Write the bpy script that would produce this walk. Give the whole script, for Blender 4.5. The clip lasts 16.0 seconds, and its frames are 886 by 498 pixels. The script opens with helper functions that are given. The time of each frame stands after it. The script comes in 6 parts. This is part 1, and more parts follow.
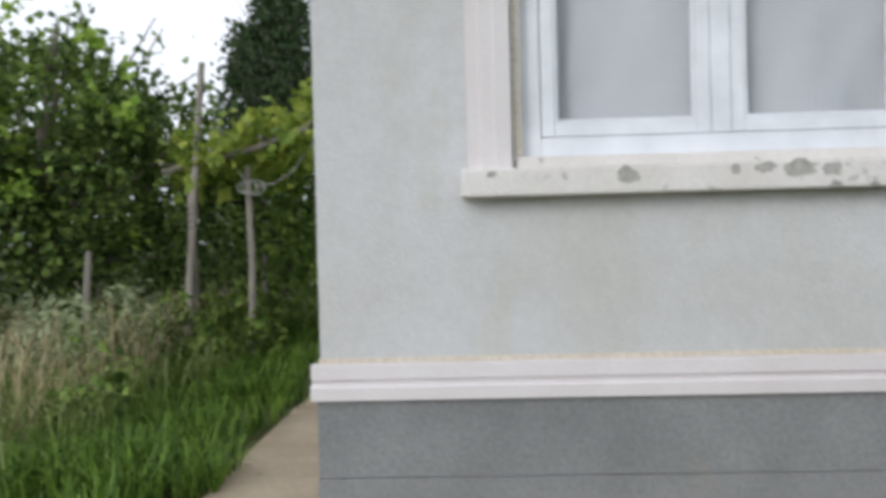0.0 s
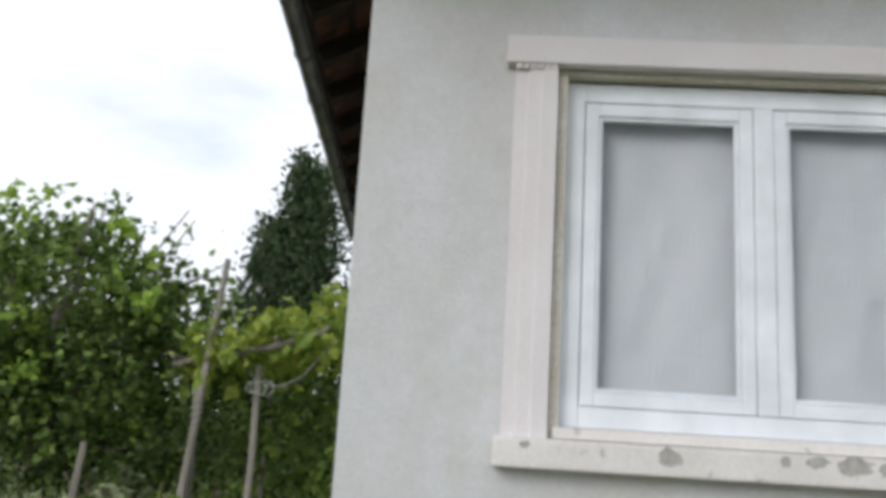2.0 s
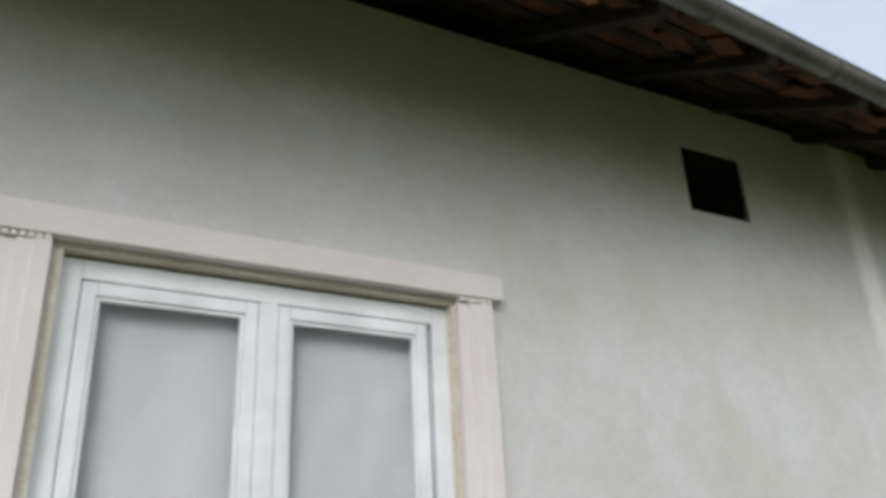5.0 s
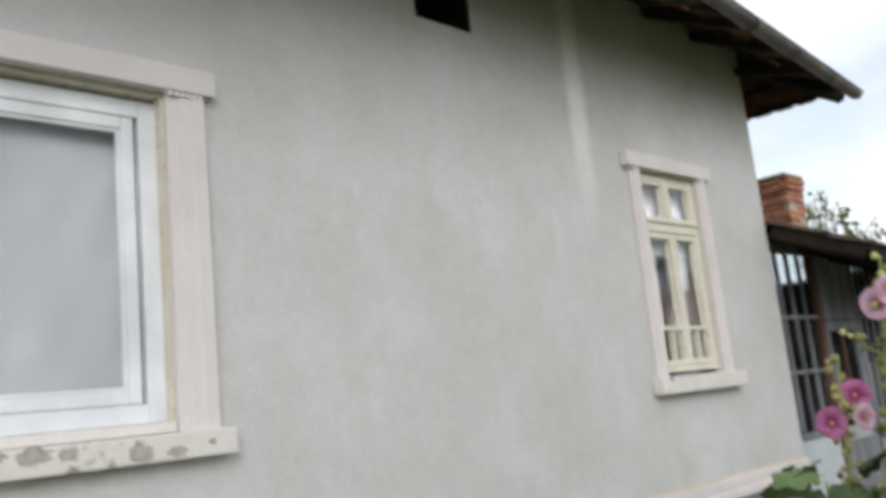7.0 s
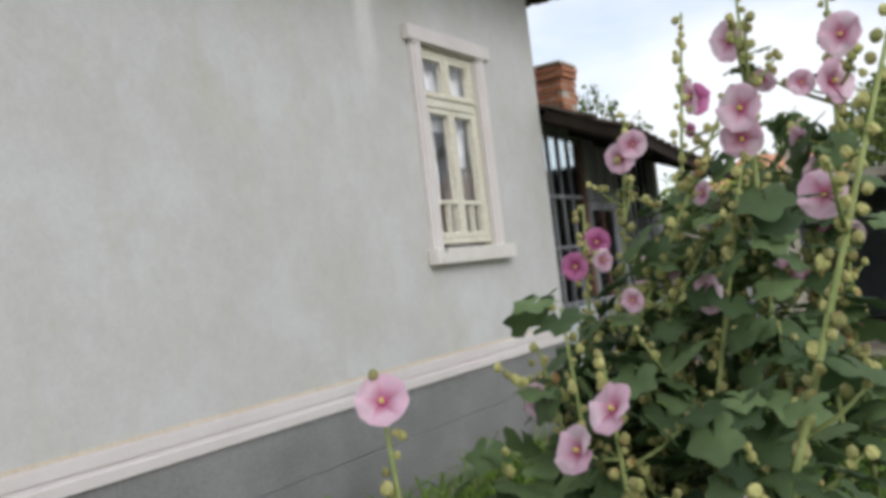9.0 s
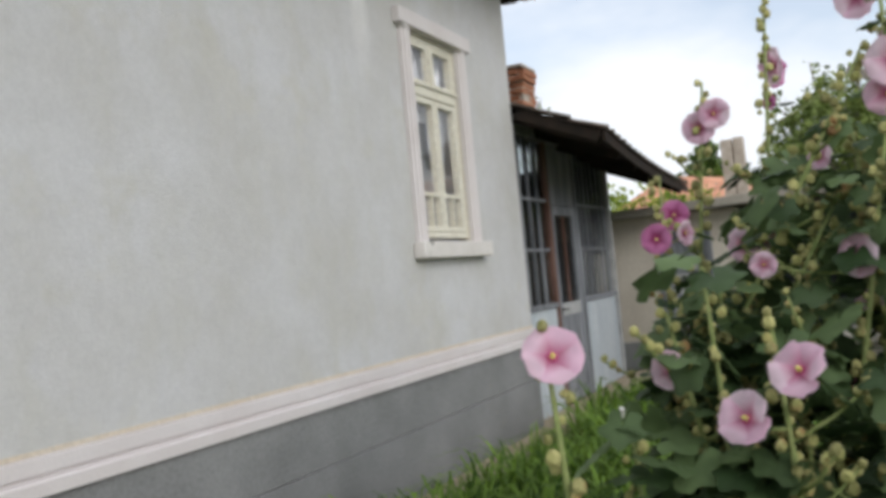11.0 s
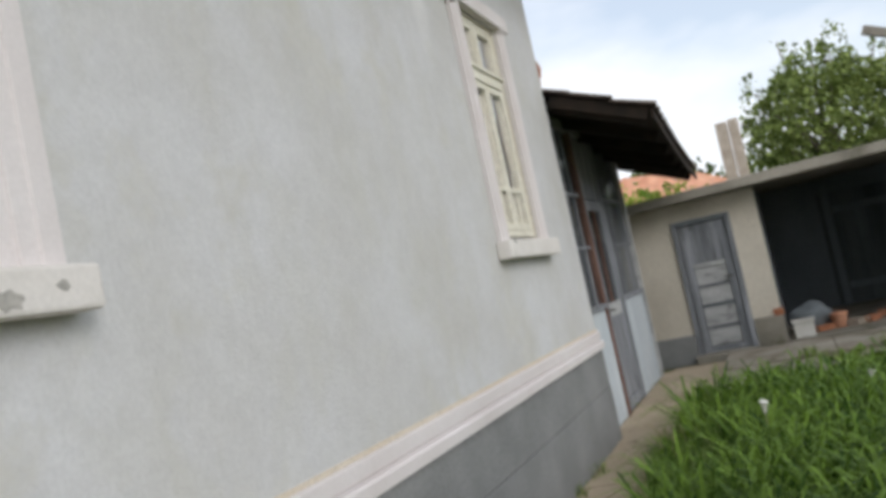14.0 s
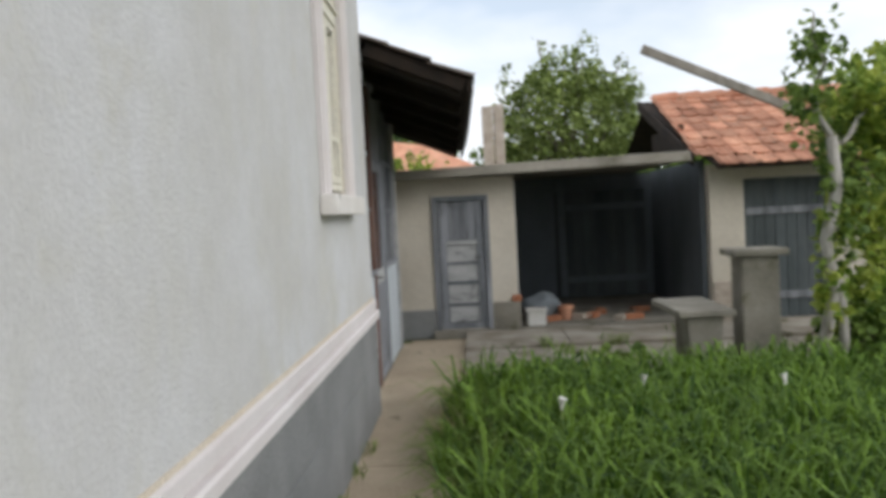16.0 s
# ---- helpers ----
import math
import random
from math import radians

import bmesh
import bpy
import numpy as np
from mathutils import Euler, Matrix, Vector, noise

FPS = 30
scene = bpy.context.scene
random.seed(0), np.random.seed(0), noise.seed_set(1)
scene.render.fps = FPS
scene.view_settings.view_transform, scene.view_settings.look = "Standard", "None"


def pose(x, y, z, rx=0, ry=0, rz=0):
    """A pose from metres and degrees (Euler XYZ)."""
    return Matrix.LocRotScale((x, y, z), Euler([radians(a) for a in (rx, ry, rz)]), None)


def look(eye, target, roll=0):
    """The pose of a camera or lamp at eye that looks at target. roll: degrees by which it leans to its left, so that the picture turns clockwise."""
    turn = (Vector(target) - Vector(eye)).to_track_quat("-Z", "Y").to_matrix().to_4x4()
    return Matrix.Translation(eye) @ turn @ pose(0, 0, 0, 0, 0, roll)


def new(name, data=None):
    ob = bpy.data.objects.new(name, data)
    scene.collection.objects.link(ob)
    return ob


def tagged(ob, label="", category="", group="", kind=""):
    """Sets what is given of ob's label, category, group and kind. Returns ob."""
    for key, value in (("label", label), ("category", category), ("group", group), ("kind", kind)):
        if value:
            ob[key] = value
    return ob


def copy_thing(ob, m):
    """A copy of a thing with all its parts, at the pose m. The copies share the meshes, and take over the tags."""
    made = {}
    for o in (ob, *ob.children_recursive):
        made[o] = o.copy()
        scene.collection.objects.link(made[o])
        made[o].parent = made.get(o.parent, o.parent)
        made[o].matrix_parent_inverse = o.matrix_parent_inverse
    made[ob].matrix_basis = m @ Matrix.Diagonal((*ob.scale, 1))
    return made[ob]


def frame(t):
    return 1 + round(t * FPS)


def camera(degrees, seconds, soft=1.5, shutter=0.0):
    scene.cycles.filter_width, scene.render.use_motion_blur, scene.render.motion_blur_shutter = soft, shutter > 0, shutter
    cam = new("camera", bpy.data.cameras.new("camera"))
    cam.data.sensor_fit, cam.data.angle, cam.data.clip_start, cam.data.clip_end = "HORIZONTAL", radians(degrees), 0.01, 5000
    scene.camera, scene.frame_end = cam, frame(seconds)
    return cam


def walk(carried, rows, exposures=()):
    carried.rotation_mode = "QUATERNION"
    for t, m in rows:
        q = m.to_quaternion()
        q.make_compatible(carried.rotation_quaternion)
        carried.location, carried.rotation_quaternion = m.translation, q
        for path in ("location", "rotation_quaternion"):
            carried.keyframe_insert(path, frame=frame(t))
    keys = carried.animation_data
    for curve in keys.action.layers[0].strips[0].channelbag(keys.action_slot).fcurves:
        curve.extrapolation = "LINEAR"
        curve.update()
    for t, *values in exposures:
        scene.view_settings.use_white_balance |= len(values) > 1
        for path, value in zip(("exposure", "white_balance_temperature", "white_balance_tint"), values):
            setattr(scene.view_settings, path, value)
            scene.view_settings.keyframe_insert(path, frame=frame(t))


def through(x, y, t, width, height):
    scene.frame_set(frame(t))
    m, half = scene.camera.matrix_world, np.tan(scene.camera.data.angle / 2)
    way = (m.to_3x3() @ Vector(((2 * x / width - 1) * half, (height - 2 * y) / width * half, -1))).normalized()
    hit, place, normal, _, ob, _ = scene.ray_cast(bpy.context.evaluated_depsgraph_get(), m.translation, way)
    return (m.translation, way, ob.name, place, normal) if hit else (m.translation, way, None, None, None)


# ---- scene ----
cam = camera(55.0, 16.0, soft=4.2, shutter=0.4)
PATH = [
    (0, (0.64, -3.36, 1.411), (0.557, -1.362, 1.38), -1.5),
    (0.5, (0.604, -3.321, 1.449), (0.396, -1.333, 1.507), 0.5),
    (1, (0.573, -3.266, 1.533), (0.372, -1.284, 1.715), 2.2),
    (1.5, (0.54, -3.274, 1.607), (0.376, -1.303, 1.903), 3.1),
    (2, (0.534, -3.246, 1.673), (0.427, -1.293, 2.088), 3.5),
    (2.5, (0.538, -3.215, 1.741), (0.531, -1.289, 2.28), 3.3),
    (3, (0.622, -3.156, 1.722), (0.748, -1.301, 2.459), 2.3),
    (3.5, (0.623, -3.125, 1.697), (0.939, -1.368, 2.597), 1.1),
    (6, (0.804, -3.136, 1.775), (1.933, -1.643, 2.48), -5.9),
    (6.5, (0.857, -3.268, 1.671), (2.081, -1.789, 2.231), -6.6),
    (7, (0.817, -3.351, 1.669), (2.186, -1.936, 2.025), -5.9),
    (7.5, (0.806, -3.375, 1.642), (2.279, -2.044, 1.879), -5.4),
    (8, (0.926, -3.34, 1.547), (2.479, -2.093, 1.727), -5.5),
    (8.5, (0.907, -3.441, 1.527), (2.531, -2.279, 1.635), -6.3),
    (11, (0.814, -2.75, 1.406), (2.606, -1.864, 1.481), -5.4),
    (11.5, (0.794, -2.619, 1.44), (2.576, -1.72, 1.57), -3.8),
    (12, (0.824, -2.454, 1.499), (2.608, -1.565, 1.658), -2.9),
    (12.5, (0.837, -2.361, 1.521), (2.617, -1.465, 1.691), -2.3),
    (13, (0.92, -2.136, 1.431), (2.711, -1.271, 1.642), -5.5),
    (13.5, (1.007, -1.833, 1.411), (2.829, -1.036, 1.626), -8.7),
    (14, (1.115, -1.562, 1.4), (2.972, -0.83, 1.524), -12.1),
    (14.5, (1.23, -1.307, 1.448), (3.132, -0.69, 1.479), -10.5),
    (15, (1.341, -1.078, 1.494), (3.3, -0.675, 1.547), -6.2),
    (15.5, (1.325, -0.97, 1.558), (3.31, -0.724, 1.555), -3.9),
    (16, (1.45, -0.801, 1.547), (3.447, -0.729, 1.466), -2.9),
]
walk(cam, [(t, look(e, g, r)) for t, e, g, r in PATH], [(0, 0.26, 6200, 11), (2, 0.24, 6300, 11), (3.5, 0.38, 6450, 10.5), (6, 0.36, 6480, 10.5), (7, 0.28, 6480, 10.5), (8.5, 0.22, 6460, 10.5), (11, 0.18, 6440, 10.5), (16, 0.25, 6440, 10.5)])

# ---- world and light ----
world = bpy.data.worlds.new("overcast_sky")
scene.world = world
world.use_nodes = True
wn, wl = world.node_tree.nodes, world.node_tree.links
wn.clear()
w_out = wn.new("ShaderNodeOutputWorld")
w_sky = wn.new("ShaderNodeTexSky")
w_sky.sky_type, w_sky.sun_disc = "NISHITA", False
w_sky.sun_elevation, w_sky.sun_rotation = radians(25), radians(214)
w_bg = wn.new("ShaderNodeBackground")
w_bg.inputs["Strength"].default_value = 0.145
w_cloud = wn.new("ShaderNodeBackground")
w_cloud.inputs["Color"].default_value = (0.93, 0.96, 1.0, 1)
w_cloud.inputs["Strength"].default_value = 0.96
w_tc = wn.new("ShaderNodeTexCoord")
w_map = wn.new("ShaderNodeMapping")
w_map.inputs["Scale"].default_value = (1.0, 1.0, 2.6)
w_noise = wn.new("ShaderNodeTexNoise")
w_noise.inputs["Scale"].default_value, w_noise.inputs["Detail"].default_value = 2.2, 7
w_ramp = wn.new("ShaderNodeValToRGB")
w_ramp.color_ramp.elements[0].position, w_ramp.color_ramp.elements[1].position = 0.40, 0.58
w_ramp.color_ramp.elements[0].color = (0.45, 0.45, 0.45, 1)
w_mix = wn.new("ShaderNodeMixShader")
wl.new(w_tc.outputs["Generated"], w_map.inputs["Vector"])
wl.new(w_map.outputs["Vector"], w_noise.inputs["Vector"])
w_sep = wn.new("ShaderNodeSeparateXYZ")
w_side = wn.new("ShaderNodeMath")
w_side.operation = "MULTIPLY_ADD"
w_side.inputs[1].default_value, w_side.inputs[2].default_value = -0.11, 0.10
w_add = wn.new("ShaderNodeMath")
wl.new(w_tc.outputs["Generated"], w_sep.inputs["Vector"])
wl.new(w_sep.outputs["X"], w_side.inputs[0])
wl.new(w_noise.outputs["Fac"], w_add.inputs[0])
wl.new(w_side.outputs["Value"], w_add.inputs[1])
wl.new(w_add.outputs["Value"], w_ramp.inputs["Fac"])
wl.new(w_ramp.outputs["Color"], w_mix.inputs["Fac"])
wl.new(w_sky.outputs["Color"], w_bg.inputs["Color"])
wl.new(w_bg.outputs["Background"], w_mix.inputs[1])
wl.new(w_cloud.outputs["Background"], w_mix.inputs[2])
wl.new(w_mix.outputs["Shader"], w_out.inputs["Surface"])

sun = new("sun", bpy.data.lights.new("sun", "SUN"))
sun.data.energy, sun.data.angle, sun.data.color = 1.12, radians(28), (1.0, 0.96, 0.92)
sun.matrix_world = look((0, 0, 10.4), (12.5, 18.5, 0))


# ---- materials ----
def rgb(c):
    return (c[0], c[1], c[2], 1.0)


def material(name, low, high, scale=6.0, rough=0.8, metal=0.0, bump=0.2, fine=60.0, spot=None, spots=0.62, spot_scale=3.0, random_tint=0.0, grainy=1.0, squash=(1, 1, 1), spec=0.4, soft_through=0.0):
    """Two tones by a broad noise, a fine grain in colour and relief, and stains of a third colour."""
    m = bpy.data.materials.new(name)
    m.use_nodes = True
    n, l = m.node_tree.nodes, m.node_tree.links
    b = n["Principled BSDF"]
    geo = n.new("ShaderNodeNewGeometry")
    mp = n.new("ShaderNodeMapping")
    mp.inputs["Scale"].default_value = squash
    l.new(geo.outputs["Position"], mp.inputs["Vector"])
    broad = n.new("ShaderNodeTexNoise")
    broad.inputs["Scale"].default_value, broad.inputs["Detail"].default_value = scale, 5
    l.new(mp.outputs["Vector"], broad.inputs["Vector"])
    ramp = n.new("ShaderNodeValToRGB")
    ramp.color_ramp.elements[0].position, ramp.color_ramp.elements[1].position = 0.32, 0.68
    ramp.color_ramp.elements[0].color, ramp.color_ramp.elements[1].color = rgb(low), rgb(high)
    l.new(broad.outputs["Fac"], ramp.inputs["Fac"])
    grain = n.new("ShaderNodeTexNoise")
    grain.inputs["Scale"].default_value, grain.inputs["Detail"].default_value = fine, 4
    l.new(mp.outputs["Vector"], grain.inputs["Vector"])
    g2 = n.new("ShaderNodeMapRange")
    g2.inputs["From Min"].default_value, g2.inputs["From Max"].default_value = 0.3, 0.7
    g2.inputs["To Min"].default_value, g2.inputs["To Max"].default_value = 1 - 0.14 * grainy, 1 + 0.10 * grainy
    l.new(grain.outputs["Fac"], g2.inputs["Value"])
    mul = n.new("ShaderNodeMix")
    mul.data_type, mul.blend_type = "RGBA", "MULTIPLY"
    mul.inputs["Factor"].default_value = 1.0
    l.new(ramp.outputs["Color"], mul.inputs["A"])
    l.new(g2.outputs["Result"], mul.inputs["B"])
    colour = mul.outputs["Result"]
    if spot:
        sn = n.new("ShaderNodeTexNoise")
        sn.inputs["Scale"].default_value, sn.inputs["Detail"].default_value = spot_scale, 8
        sn.inputs["Roughness"].default_value = 0.65
        l.new(mp.outputs["Vector"], sn.inputs["Vector"])
        sr = n.new("ShaderNodeMapRange")
        sr.inputs["From Min"].default_value, sr.inputs["From Max"].default_value = spots, spots + 0.08
        l.new(sn.outputs["Fac"], sr.inputs["Value"])
        sm = n.new("ShaderNodeMix")
        sm.data_type = "RGBA"
        l.new(sr.outputs["Result"], sm.inputs["Factor"])
        l.new(colour, sm.inputs["A"])
        sm.inputs["B"].default_value = rgb(spot)
        colour = sm.outputs["Result"]
    if random_tint:
        info = n.new("ShaderNodeObjectInfo")
        rr = n.new("ShaderNodeMapRange")
        rr.inputs["To Min"].default_value, rr.inputs["To Max"].default_value = 1 - random_tint, 1 + random_tint
        l.new(info.outputs["Random"], rr.inputs["Value"])
        tm = n.new("ShaderNodeMix")
        tm.data_type, tm.blend_type = "RGBA", "MULTIPLY"
        tm.inputs["Factor"].default_value = 1.0
        l.new(colour, tm.inputs["A"])
        l.new(rr.outputs["Result"], tm.inputs["B"])
        colour = tm.outputs["Result"]
    l.new(colour, b.inputs["Base Color"])
    b.inputs["Roughness"].default_value, b.inputs["Metallic"].default_value = rough, metal
    b.inputs["Specular IOR Level"].default_value = spec
    if bump:
        bp = n.new("ShaderNodeBump")
        bp.inputs["Strength"].default_value, bp.inputs["Distance"].default_value = bump, 0.01
        l.new(grain.outputs["Fac"], bp.inputs["Height"])
        l.new(bp.outputs["Normal"], b.inputs["Normal"])
    if soft_through:
        tr = n.new("ShaderNodeBsdfTranslucent")
        l.new(colour, tr.inputs["Color"])
        mx = n.new("ShaderNodeMixShader")
        mx.inputs["Fac"].default_value = soft_through
        l.new(b.outputs["BSDF"], mx.inputs[1])
        l.new(tr.outputs["BSDF"], mx.inputs[2])
        l.new(mx.outputs["Shader"], n["Material Output"].inputs["Surface"])
    return m


def leaf_material(name, dark, light, rough=0.55, through=0.3, island=True):
    """Leaves: each leaf a tone of its own between dark and light."""
    m = bpy.data.materials.new(name)
    m.use_nodes = True
    n, l = m.node_tree.nodes, m.node_tree.links
    b = n["Principled BSDF"]
    if island:
        src = n.new("ShaderNodeNewGeometry").outputs["Random Per Island"]
    else:
        src = n.new("ShaderNodeObjectInfo").outputs["Random"]
    ramp = n.new("ShaderNodeValToRGB")
    ramp.color_ramp.elements[0].color, ramp.color_ramp.elements[1].color = rgb(dark), rgb(light)
    l.new(src, ramp.inputs["Fac"])
    geo = n.new("ShaderNodeNewGeometry")
    noise_n = n.new("ShaderNodeTexNoise")
    noise_n.inputs["Scale"].default_value = 14.0
    l.new(geo.outputs["Position"], noise_n.inputs["Vector"])
    mr = n.new("ShaderNodeMapRange")
    mr.inputs["To Min"].default_value, mr.inputs["To Max"].default_value = 0.6, 1.4
    l.new(noise_n.outputs["Fac"], mr.inputs["Value"])
    mul = n.new("ShaderNodeMix")
    mul.data_type, mul.blend_type = "RGBA", "MULTIPLY"
    mul.inputs["Factor"].default_value = 1.0
    l.new(ramp.outputs["Color"], mul.inputs["A"])
    l.new(mr.outputs["Result"], mul.inputs["B"])
    l.new(mul.outputs["Result"], b.inputs["Base Color"])
    b.inputs["Roughness"].default_value = rough
    b.inputs["Specular IOR Level"].default_value = 0.3
    tr = n.new("ShaderNodeBsdfTranslucent")
    l.new(mul.outputs["Result"], tr.inputs["Color"])
    mx = n.new("ShaderNodeMixShader")
    mx.inputs["Fac"].default_value = through
    l.new(b.outputs["BSDF"], mx.inputs[1])
    l.new(tr.outputs["BSDF"], mx.inputs[2])
    l.new(mx.outputs["Shader"], n["Material Output"].inputs["Surface"])
    return m


def petal_material(name, low, high, throat):
    """Petals: deeper towards the throat, paler at the rim, with fine veins along them."""
    m = leaf_material(name, low, high, island=False, through=0.35)
    n, l = m.node_tree.nodes, m.node_tree.links
    b = n["Principled BSDF"]
    old = b.inputs["Base Color"].links[0].from_socket
    co = n.new("ShaderNodeTexCoord")
    sep = n.new("ShaderNodeSeparateXYZ")
    l.new(co.outputs["Object"], sep.inputs["Vector"])
    far = n.new("ShaderNodeMapRange")
    far.inputs["From Min"].default_value, far.inputs["From Max"].default_value = 0.09, 0.30
    far.inputs["To Min"].default_value, far.inputs["To Max"].default_value = 0.9, 0.0
    l.new(sep.outputs["Y"], far.inputs["Value"])
    mx = n.new("ShaderNodeMix")
    mx.data_type = "RGBA"
    l.new(far.outputs["Result"], mx.inputs["Factor"])
    l.new(old, mx.inputs["A"])
    mx.inputs["B"].default_value = rgb(throat)
    l.new(mx.outputs["Result"], b.inputs["Base Color"])
    for k in n:
        if k.bl_idname == "ShaderNodeBsdfTranslucent":
            l.new(mx.outputs["Result"], k.inputs["Color"])
    return m


def facade_material():
    """Fine grey-white roughcast, with broad weathering, runs down the wall and one pale limewash run."""
    m = material("roughcast", (0.555, 0.55, 0.53), (0.635, 0.64, 0.65), scale=1.3, rough=0.93, bump=0.45, fine=70.0, spot=(0.585, 0.58, 0.55), spots=0.56, spot_scale=1.4, grainy=0.4, spec=0.15)
    n, l = m.node_tree.nodes, m.node_tree.links
    b = n["Principled BSDF"]
    old = b.inputs["Base Color"].links[0].from_socket
    geo = n.new("ShaderNodeNewGeometry")
    mp = n.new("ShaderNodeMapping")
    mp.inputs["Scale"].default_value = (2.3, 2.3, 0.62)
    bend = n.new("ShaderNodeTexNoise")
    bend.inputs["Scale"].default_value, bend.inputs["Detail"].default_value = 2.6, 5
    l.new(geo.outputs["Position"], bend.inputs["Vector"])
    drift = n.new("ShaderNodeVectorMath")
    drift.operation = "MULTIPLY_ADD"
    l.new(bend.outputs["Color"], drift.inputs[0])
    drift.inputs[1].default_value = (0.45, 0.45, 0.45)
    l.new(geo.outputs["Position"], drift.inputs[2])
    l.new(drift.outputs["Vector"], mp.inputs["Vector"])
    runs = n.new("ShaderNodeTexNoise")
    runs.inputs["Scale"].default_value, runs.inputs["Detail"].default_value = 1.6, 6
    l.new(mp.outputs["Vector"], runs.inputs["Vector"])
    rr = n.new("ShaderNodeMapRange")
    rr.inputs["From Min"].default_value, rr.inputs["From Max"].default_value = 0.48, 0.72
    rr.inputs["To Max"].default_value = 0.36
    l.new(runs.outputs["Fac"], rr.inputs["Value"])
    mix = n.new("ShaderNodeMix")
    mix.data_type = "RGBA"
    l.new(rr.outputs["Result"], mix.inputs["Factor"])
    l.new(old, mix.inputs["A"])
    mix.inputs["B"].default_value = (0.515, 0.505, 0.43, 1)
    # limewash run below the eave
    sep = n.new("ShaderNodeSeparateXYZ")
    l.new(geo.outputs["Position"], sep.inputs["Vector"])
    wob = n.new("ShaderNodeTexNoise")
    wob.inputs["Scale"].default_value = 5.0
    l.new(geo.outputs["Position"], wob.inputs["Vector"])
    def math_node(op, a, c):
        k = n.new("ShaderNodeMath")
        k.operation = op
        for s, v in ((k.inputs[0], a), (k.inputs[1], c)):
            if isinstance(v, (int, float)):
                s.default_value = v
            else:
                l.new(v, s)
        return k.outputs[0]
    dx = math_node("ABSOLUTE", math_node("SUBTRACT", math_node("ADD", sep.outputs["X"], math_node("MULTIPLY", wob.outputs["Fac"], 0.05)), 5.51), 0)
    half = n.new("ShaderNodeMapRange")
    half.inputs["From Min"].default_value, half.inputs["From Max"].default_value = 0.05, 0.13
    half.inputs["To Min"].default_value, half.inputs["To Max"].default_value = 1.0, 0.0
    l.new(dx, half.inputs["Value"])
    fade = n.new("ShaderNodeMapRange")
    fade.inputs["From Min"].default_value, fade.inputs["From Max"].default_value = 2.7, 3.7
    l.new(sep.outputs["Z"], fade.inputs["Value"])
    f = math_node("MULTIPLY", math_node("MULTIPLY", half.outputs["Result"], fade.outputs["Result"]), 0.95)
    mix2 = n.new("ShaderNodeMix")
    mix2.data_type = "RGBA"
    l.new(f, mix2.inputs["Factor"])
    l.new(mix.outputs["Result"], mix2.inputs["A"])
    mix2.inputs["B"].default_value = (0.86, 0.85, 0.84, 1)
    # pebbly mottling, hand-sized trowel patches
    last = mix2.outputs["Result"]
    for size, low, high in ((26.0, 0.975, 1.02), (8.0, 0.98, 1.018)):
        pn = n.new("ShaderNodeTexNoise")
        pn.inputs["Scale"].default_value, pn.inputs["Detail"].default_value = size, 3
        l.new(geo.outputs["Position"], pn.inputs["Vector"])
        pr = n.new("ShaderNodeMapRange")
        pr.inputs["From Min"].default_value, pr.inputs["From Max"].default_value = 0.36, 0.62
        pr.inputs["To Min"].default_value, pr.inputs["To Max"].default_value = low, high
        l.new(pn.outputs["Fac"], pr.inputs["Value"])
        pm = n.new("ShaderNodeMix")
        pm.data_type, pm.blend_type = "RGBA", "MULTIPLY"
        pm.inputs["Factor"].default_value = 1.0
        l.new(last, pm.inputs["A"])
        l.new(pr.outputs["Result"], pm.inputs["B"])
        last = pm.outputs["Result"]
    l.new(last, b.inputs["Base Color"])
    return m


def glass_material(name, tint=(1.0, 1.0, 1.0), rough=0.03, ior=1.3):
    m = bpy.data.materials.new(name)
    m.use_nodes = True
    b = m.node_tree.nodes["Principled BSDF"]
    b.inputs["Base Color"].default_value = rgb(tint)
    b.inputs["Roughness"].default_value = rough
    b.inputs["Transmission Weight"].default_value = 1.0
    b.inputs["IOR"].default_value = ior
    return m


M_WALL = facade_material()
M_PLINTH = material("plinth_render", (0.21, 0.215, 0.215), (0.275, 0.28, 0.28), scale=2.2, rough=0.95, bump=0.5, fine=55, spot=(0.29, 0.275, 0.24), spots=0.62, spot_scale=1.2, spec=0.15)
M_TRIM = material("pink_white_trim", (0.69, 0.645, 0.635), (0.745, 0.71, 0.705), scale=3.0, rough=0.9, bump=0.15, fine=80, grainy=0.3, spec=0.2)
M_SILL = material("weathered_sill", (0.70, 0.67, 0.63), (0.78, 0.75, 0.72), scale=4.0, rough=0.92, bump=0.3, fine=70, grainy=0.4, spot=(0.30, 0.29, 0.26), spots=0.59, spot_scale=6.0, spec=0.2)
M_FLAKE = material("bare_grey_mortar", (0.36, 0.35, 0.32), (0.52, 0.50, 0.46), scale=25.0, rough=0.95, bump=0.6, fine=90)
M_REVEAL = material("cream_reveal", (0.62, 0.56, 0.46), (0.71, 0.67, 0.59), scale=6.0, rough=0.9, bump=0.5, fine=60, spot=(0.33, 0.26, 0.13), spots=0.62, spot_scale=14)
M_OCHRE = material("ochre_line", (0.65, 0.56, 0.44), (0.70, 0.63, 0.53), scale=3.0, rough=0.9, bump=0.3)
M_PVC = material("white_plastic_frame", (0.79, 0.82, 0.86), (0.81, 0.835, 0.87), scale=1.0, rough=0.55, bump=0.0, fine=4)
M_CREAM = material("cream_painted_wood", (0.71, 0.675, 0.555), (0.77, 0.745, 0.64), scale=5.0, rough=0.6, bump=0.2, fine=40, spot=(0.5, 0.42, 0.28), spots=0.66, spot_scale=9)
